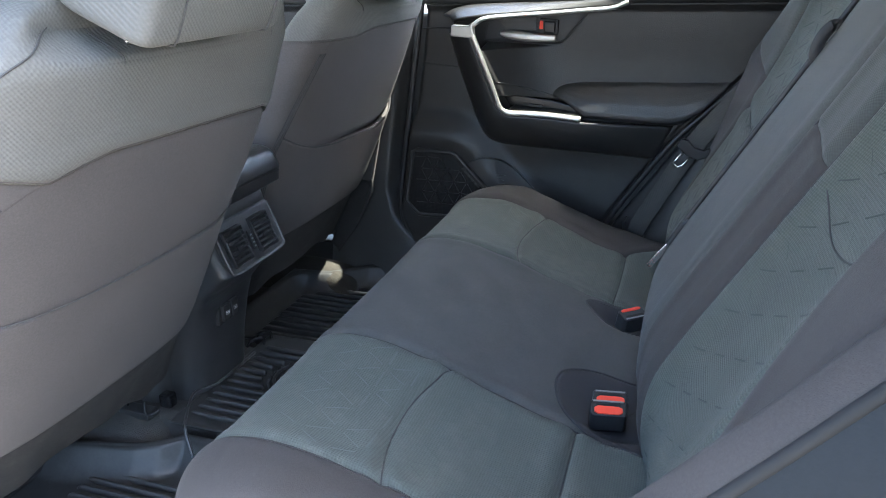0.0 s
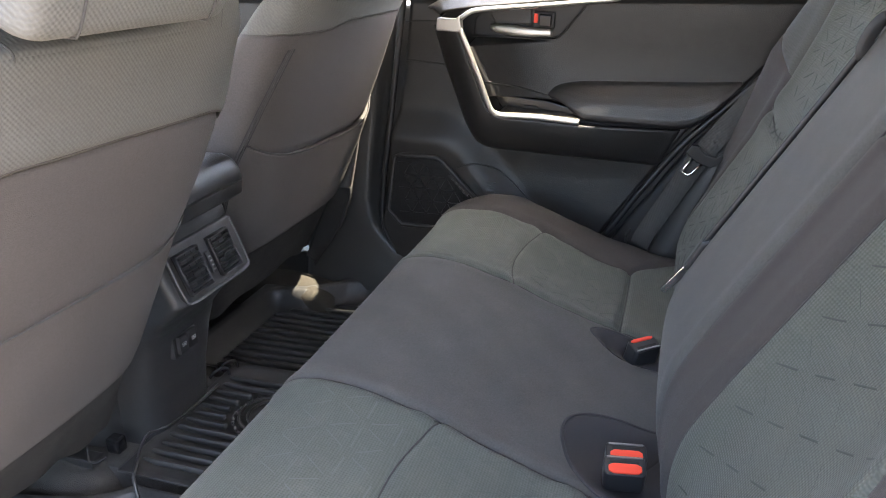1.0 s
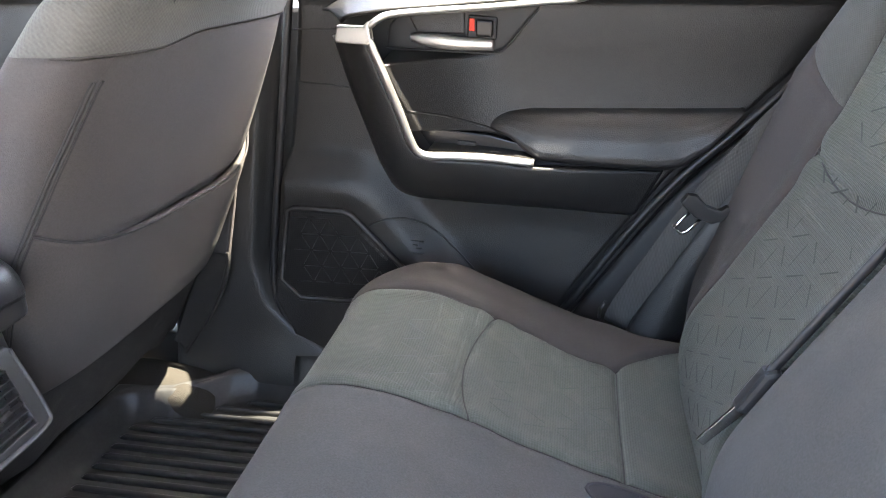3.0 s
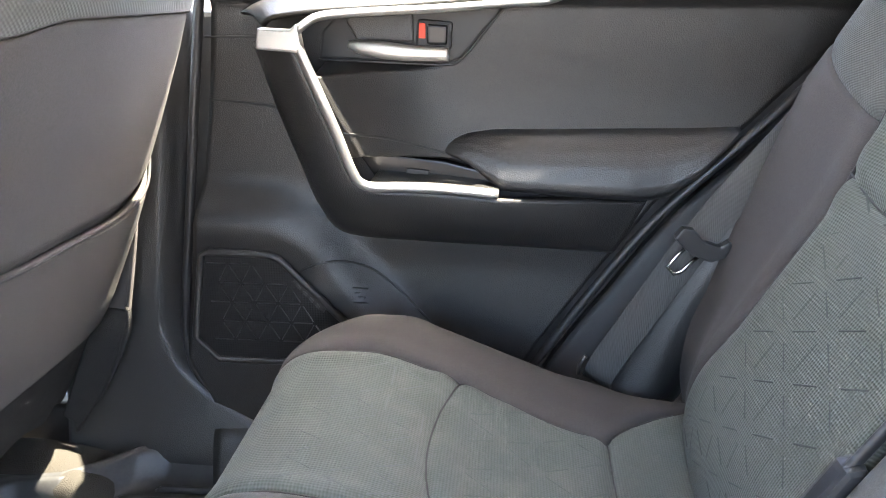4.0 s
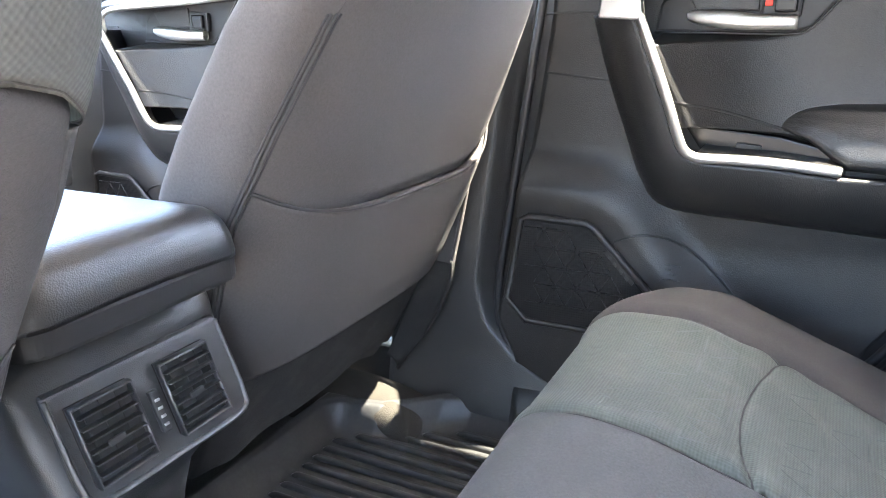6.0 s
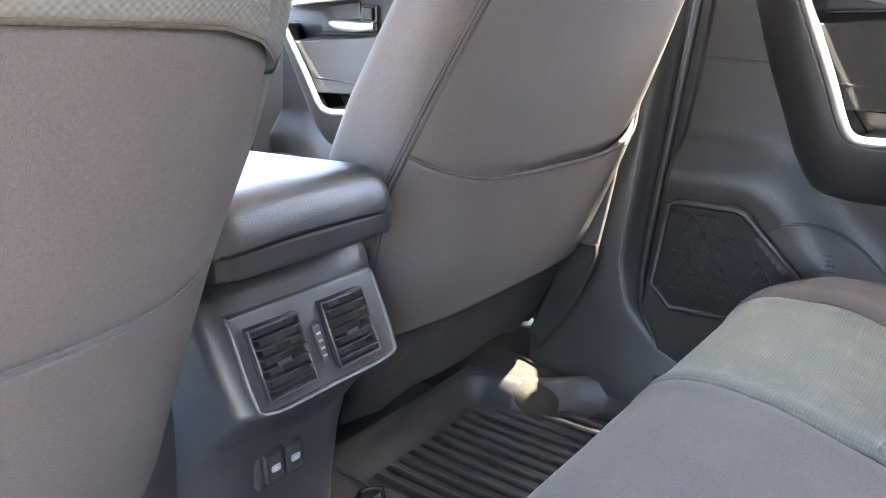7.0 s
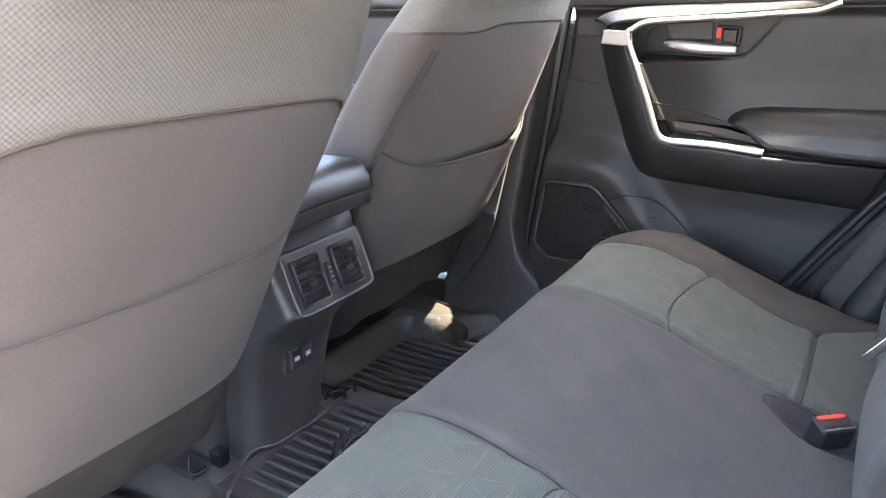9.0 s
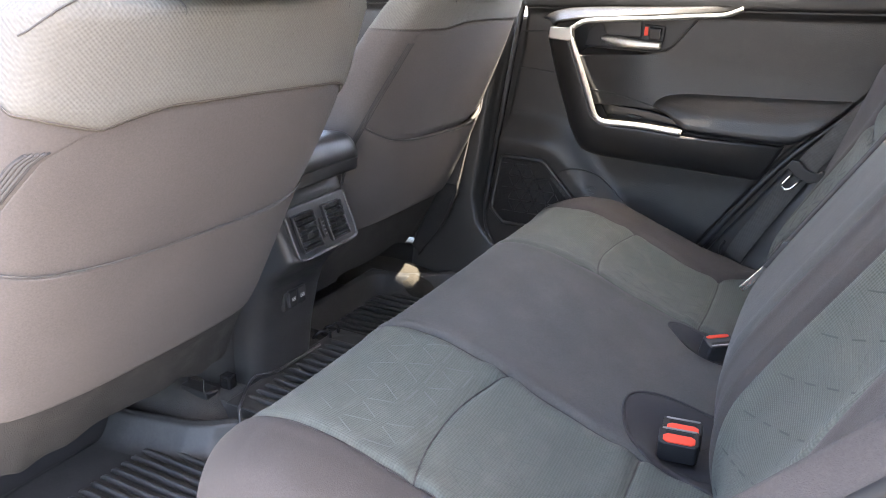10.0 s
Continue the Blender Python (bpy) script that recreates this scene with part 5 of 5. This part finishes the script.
def pull_loop():
    t = thing("pull_loop", (0.965, 0.125, 0.79), "black fabric pull loop on the armrest top", "pull strap")
    a = np.linspace(0, 2 * math.pi, 30, endpoint=False)
    P = np.stack([0.950 + 0.010 * np.cos(a), 0.120 + 0.0 * a, 0.792 + 0.024 * np.sin(a)], 1)
    P[:, 0] += 0.35 * (P[:, 2] - 0.79)
    sweep("strap", P, flat(0.018, 0.002), M_BLACK, t, up=(0, 1, 0), closed=True)


pull_loop()


def buckle_unit(at, turn, count, side, slim, label):
    """Slim buckles side by side; at: middle of the first top face, turn: of its long side, side: on which long edge the button lies."""
    t = thing("seat_buckle", (at[0], at[1], 0.27), label, "seat belt buckle", "rear seat buckles")
    A, B = Vector((math.cos(radians(turn)), math.sin(radians(turn)), 0)), Vector((-math.sin(radians(turn)), math.cos(radians(turn)), 0.30)).normalized()
    U = A.cross(B)
    for k in range(count):
        c = Vector(at) + B * (0.0305 * k) + A * (0.004 * k) - Vector((0, 0, 0.010 * k))
        def block(nm, pts, lo, hi, mat, parent, lbl, bevel):
            b = plate(pts, lo, hi, "z", bevel, 3)
            for v in b.verts:
                v.co = c + A * v.co.x + B * v.co.y + U * v.co.z
            return part(nm, b, mat, parent, lbl)
        body = block("body", [(-0.022, -0.015), (0.022, -0.015), (0.026, -0.010), (0.026, 0.011), (0.022, 0.015), (-0.022, 0.015), (-0.026, 0.011), (-0.026, -0.011)], -0.036, 0.0, M_BLACK, t, "black plastic buckle body", 0.003)
        m = side
        block("button", [(q, m * (0.0128 - slim * w)) for q, w in ((-0.015, 0.0143), (-0.0205, 0.0108), (-0.0205, 0.0033), (-0.015, 0.0), (0.015, 0.0), (0.0205, 0.0033), (0.0205, 0.0108), (0.015, 0.0143))], -0.002, 0.0022, M_RED, body, "red press button", 0.0010)
        # no opening is cut: the slot's inner shade is a near-black bar
        block("slot", [(-0.018, -m * 0.0035), (0.018, -m * 0.0035), (0.018, -m * 0.0070), (-0.018, -m * 0.0070)], -0.002, 0.0006, M_HOLE, body, "tongue slot with its depth painted dark", 0.0003)
        block("rim", [(-0.022, -m * 0.0100), (0.022, -m * 0.0100), (0.022, -m * 0.0122), (-0.022, -m * 0.0122)], -0.002, 0.0016, M_STEEL, body, "worn grey rim", 0.0004)
    return t


buckle_unit((0.702, -0.170, 0.299), 9, 2, -1, 1.0, "double black seat buckle with red buttons in the bench")
buckle_unit((0.708, 0.150, 0.300), 40, 1, 1, 0.45, "black seat buckle with red button in the bench")


def well(outline):
    """Dark cloth pocket round a buckle, with a stitched edge."""
    o = np.array(outline, float)
    o = curve(np.vstack([o, o[:1]]), 72)[:-1]
    c = o.mean(0)
    r = np.linspace(0.02, 1, 14)[:, None, None]
    q = np.vstack([o, o[:1]])
    Q = c + (q - c)[None] * r
    X, Y = Q[:, :, 0], Q[:, :, 1]
    shell("buckle_pocket", np.stack([X, Y, cushion_point(X, Y) + 0.0015], -1), (0, 0, -0.006), M_POCKET, bench, "dark cloth buckle pocket")
    sweep("pocket_edge", np.stack([o[:, 0], o[:, 1], cushion_point(o[:, 0], o[:, 1]) + 0.001], 1), circle(0.0022, 6), M_POCKET, bench, "piped pocket edge", closed=True)


well([(0.775, -0.045), (0.735, -0.040), (0.690, -0.040), (0.650, -0.052), (0.624, -0.072), (0.614, -0.098), (0.618, -0.135), (0.635, -0.175), (0.662, -0.206), (0.71, -0.214), (0.775, -0.214)])
well([(0.765, 0.130), (0.70, 0.132), (0.65, 0.150), (0.618, 0.176), (0.625, 0.190), (0.66, 0.198), (0.71, 0.200), (0.765, 0.198)])


# ---- embossed dashes of the inserts ----
def dashes(parent, place, y0, y1, x0, x1, edge, angles, seed, height, mat=M_DASH):
    """angles: (degrees, share of dashes kept, height factor)."""
    rnd = random.Random(seed)
    V, F = [], []
    tri = len(angles) == 3 and angles[1][0] == 60
    step = edge * (0.87 if tri else 1.15)
    rows = int((x1 - x0) / step) + 2
    cols = int((y1 - y0) / edge) + 2
    for r in range(rows):
        for c in range(cols):
            px, py = x0 + r * step, y0 + (c + (0.5 * (r % 2) if tri else 0)) * edge
            for a, keep, factor in angles:
                if rnd.random() > keep:
                    continue
                ca, sa = math.cos(radians(a)), math.sin(radians(a))
                pts = [(px + sa * edge * f, py + ca * edge * f) for f in (0.18, 0.34, 0.50, 0.66, 0.82)]
                if not all(x0 < q[0] < x1 and y0 < q[1] < y1 for q in pts):
                    continue
                o = len(V)
                for q in pts:
                    for s, h in ((-1, -0.0004), (0, height * factor), (1, -0.0004)):
                        V.append(place(q[0] + ca * 0.0010 * s, q[1] - sa * 0.0010 * s, h))
                for k in range(4):
                    for s in range(2):
                        F.append((o + 3 * k + s, o + 3 * k + s + 1, o + 3 * k + s + 4, o + 3 * k + s + 3))
    ob = mesh_part("embossed_pattern", V, F, mat, parent, "embossed dashed line pattern", fix=False)
    ob["kind"] = "stuff"


def on_cushion(x, y, h):
    return (x, y, float(cushion_point(np.array(x), np.array(y))) + h)


def on_back(z, y, h):
    x = float(np.interp(z, _bk[:, 1], _bk[:, 0]))
    o = float(back_offset(np.array(y), np.array(z))) + h
    return (x - 0.87 * o, y, z + 0.5 * o)


_tri = ((0, 0.5, 0.8), (60, 0.8, 1.0), (120, 0.8, 1.0))
for s in (-1, 1):
    _lo, _hi = min(s * 0.225, s * 0.475), max(s * 0.225, s * 0.475)
    dashes(bench, on_cushion, _lo, _hi, 0.31, 0.445, 0.050, _tri, 3 + s, 0.0010, M_DASHL)
    dashes(bench, on_cushion, _lo, _hi, 0.485, 0.655, 0.050, _tri, 5 + s, 0.0008 if s > 0 else 0.0004, M_DASH)


def lattice(parent, y0, lo, hi, z0, z1, e, kinds, mat):
    """Embossed dashes on the edges of a triangle lattice; kinds: (rise of the edge in steps, height)."""
    V, F = [], []
    cy = e * math.cos(radians(30))
    for i in range(-8, 9):
        for j in range(-2, 14):
            y, q = y0 + i * cy, z0 + 0.87 * e * (j + 0.5 * (i % 2))
            for rise, h in kinds:
                a, b = (y, q), ((y - cy, q + 0.87 * e * rise) if rise != 1 else (y, q + 0.87 * e))
                pts = [(a[0] + (b[0] - a[0]) * f, a[1] + (b[1] - a[1]) * f) for f in (0.24, 0.41, 0.58, 0.76)]
                if not all(lo(k[1]) < k[0] < hi(k[1]) and z0 < k[1] < z1 for k in pts):
                    continue
                dy, dz = b[0] - a[0], b[1] - a[1]
                n = math.hypot(dy, dz)
                o = len(V)
                for k in pts:
                    for w, d in ((-1, -0.0003), (0, h), (1, -0.0003)):
                        V.append(on_back(k[1] + dy / n * 0.0012 * w, k[0] - dz / n * 0.0012 * w, d))
                for k in range(3):
                    for w in range(2):
                        F.append((o + 3 * k + w, o + 3 * k + w + 1, o + 3 * k + w + 4, o + 3 * k + w + 3))
    ob = mesh_part("embossed_pattern", V, F, mat, parent, "embossed dashed line pattern", fix=False)
    ob["kind"] = "stuff"


lattice(narrow, 0.300, lambda z: 0.16, lambda z: float(far_edge(z)) - 0.008, 0.31, 0.93, 0.063, ((0.5, 0.0013), (-0.5, 0.0009), (1, 0.0004)), M_DASHB)
lattice(wide, -0.255, lambda z: float(near_edge(z)) + 0.008, lambda z: -0.24, 0.31, 0.93, 0.063, ((0.5, 0.0013), (-0.5, 0.0001)), M_DASHB)
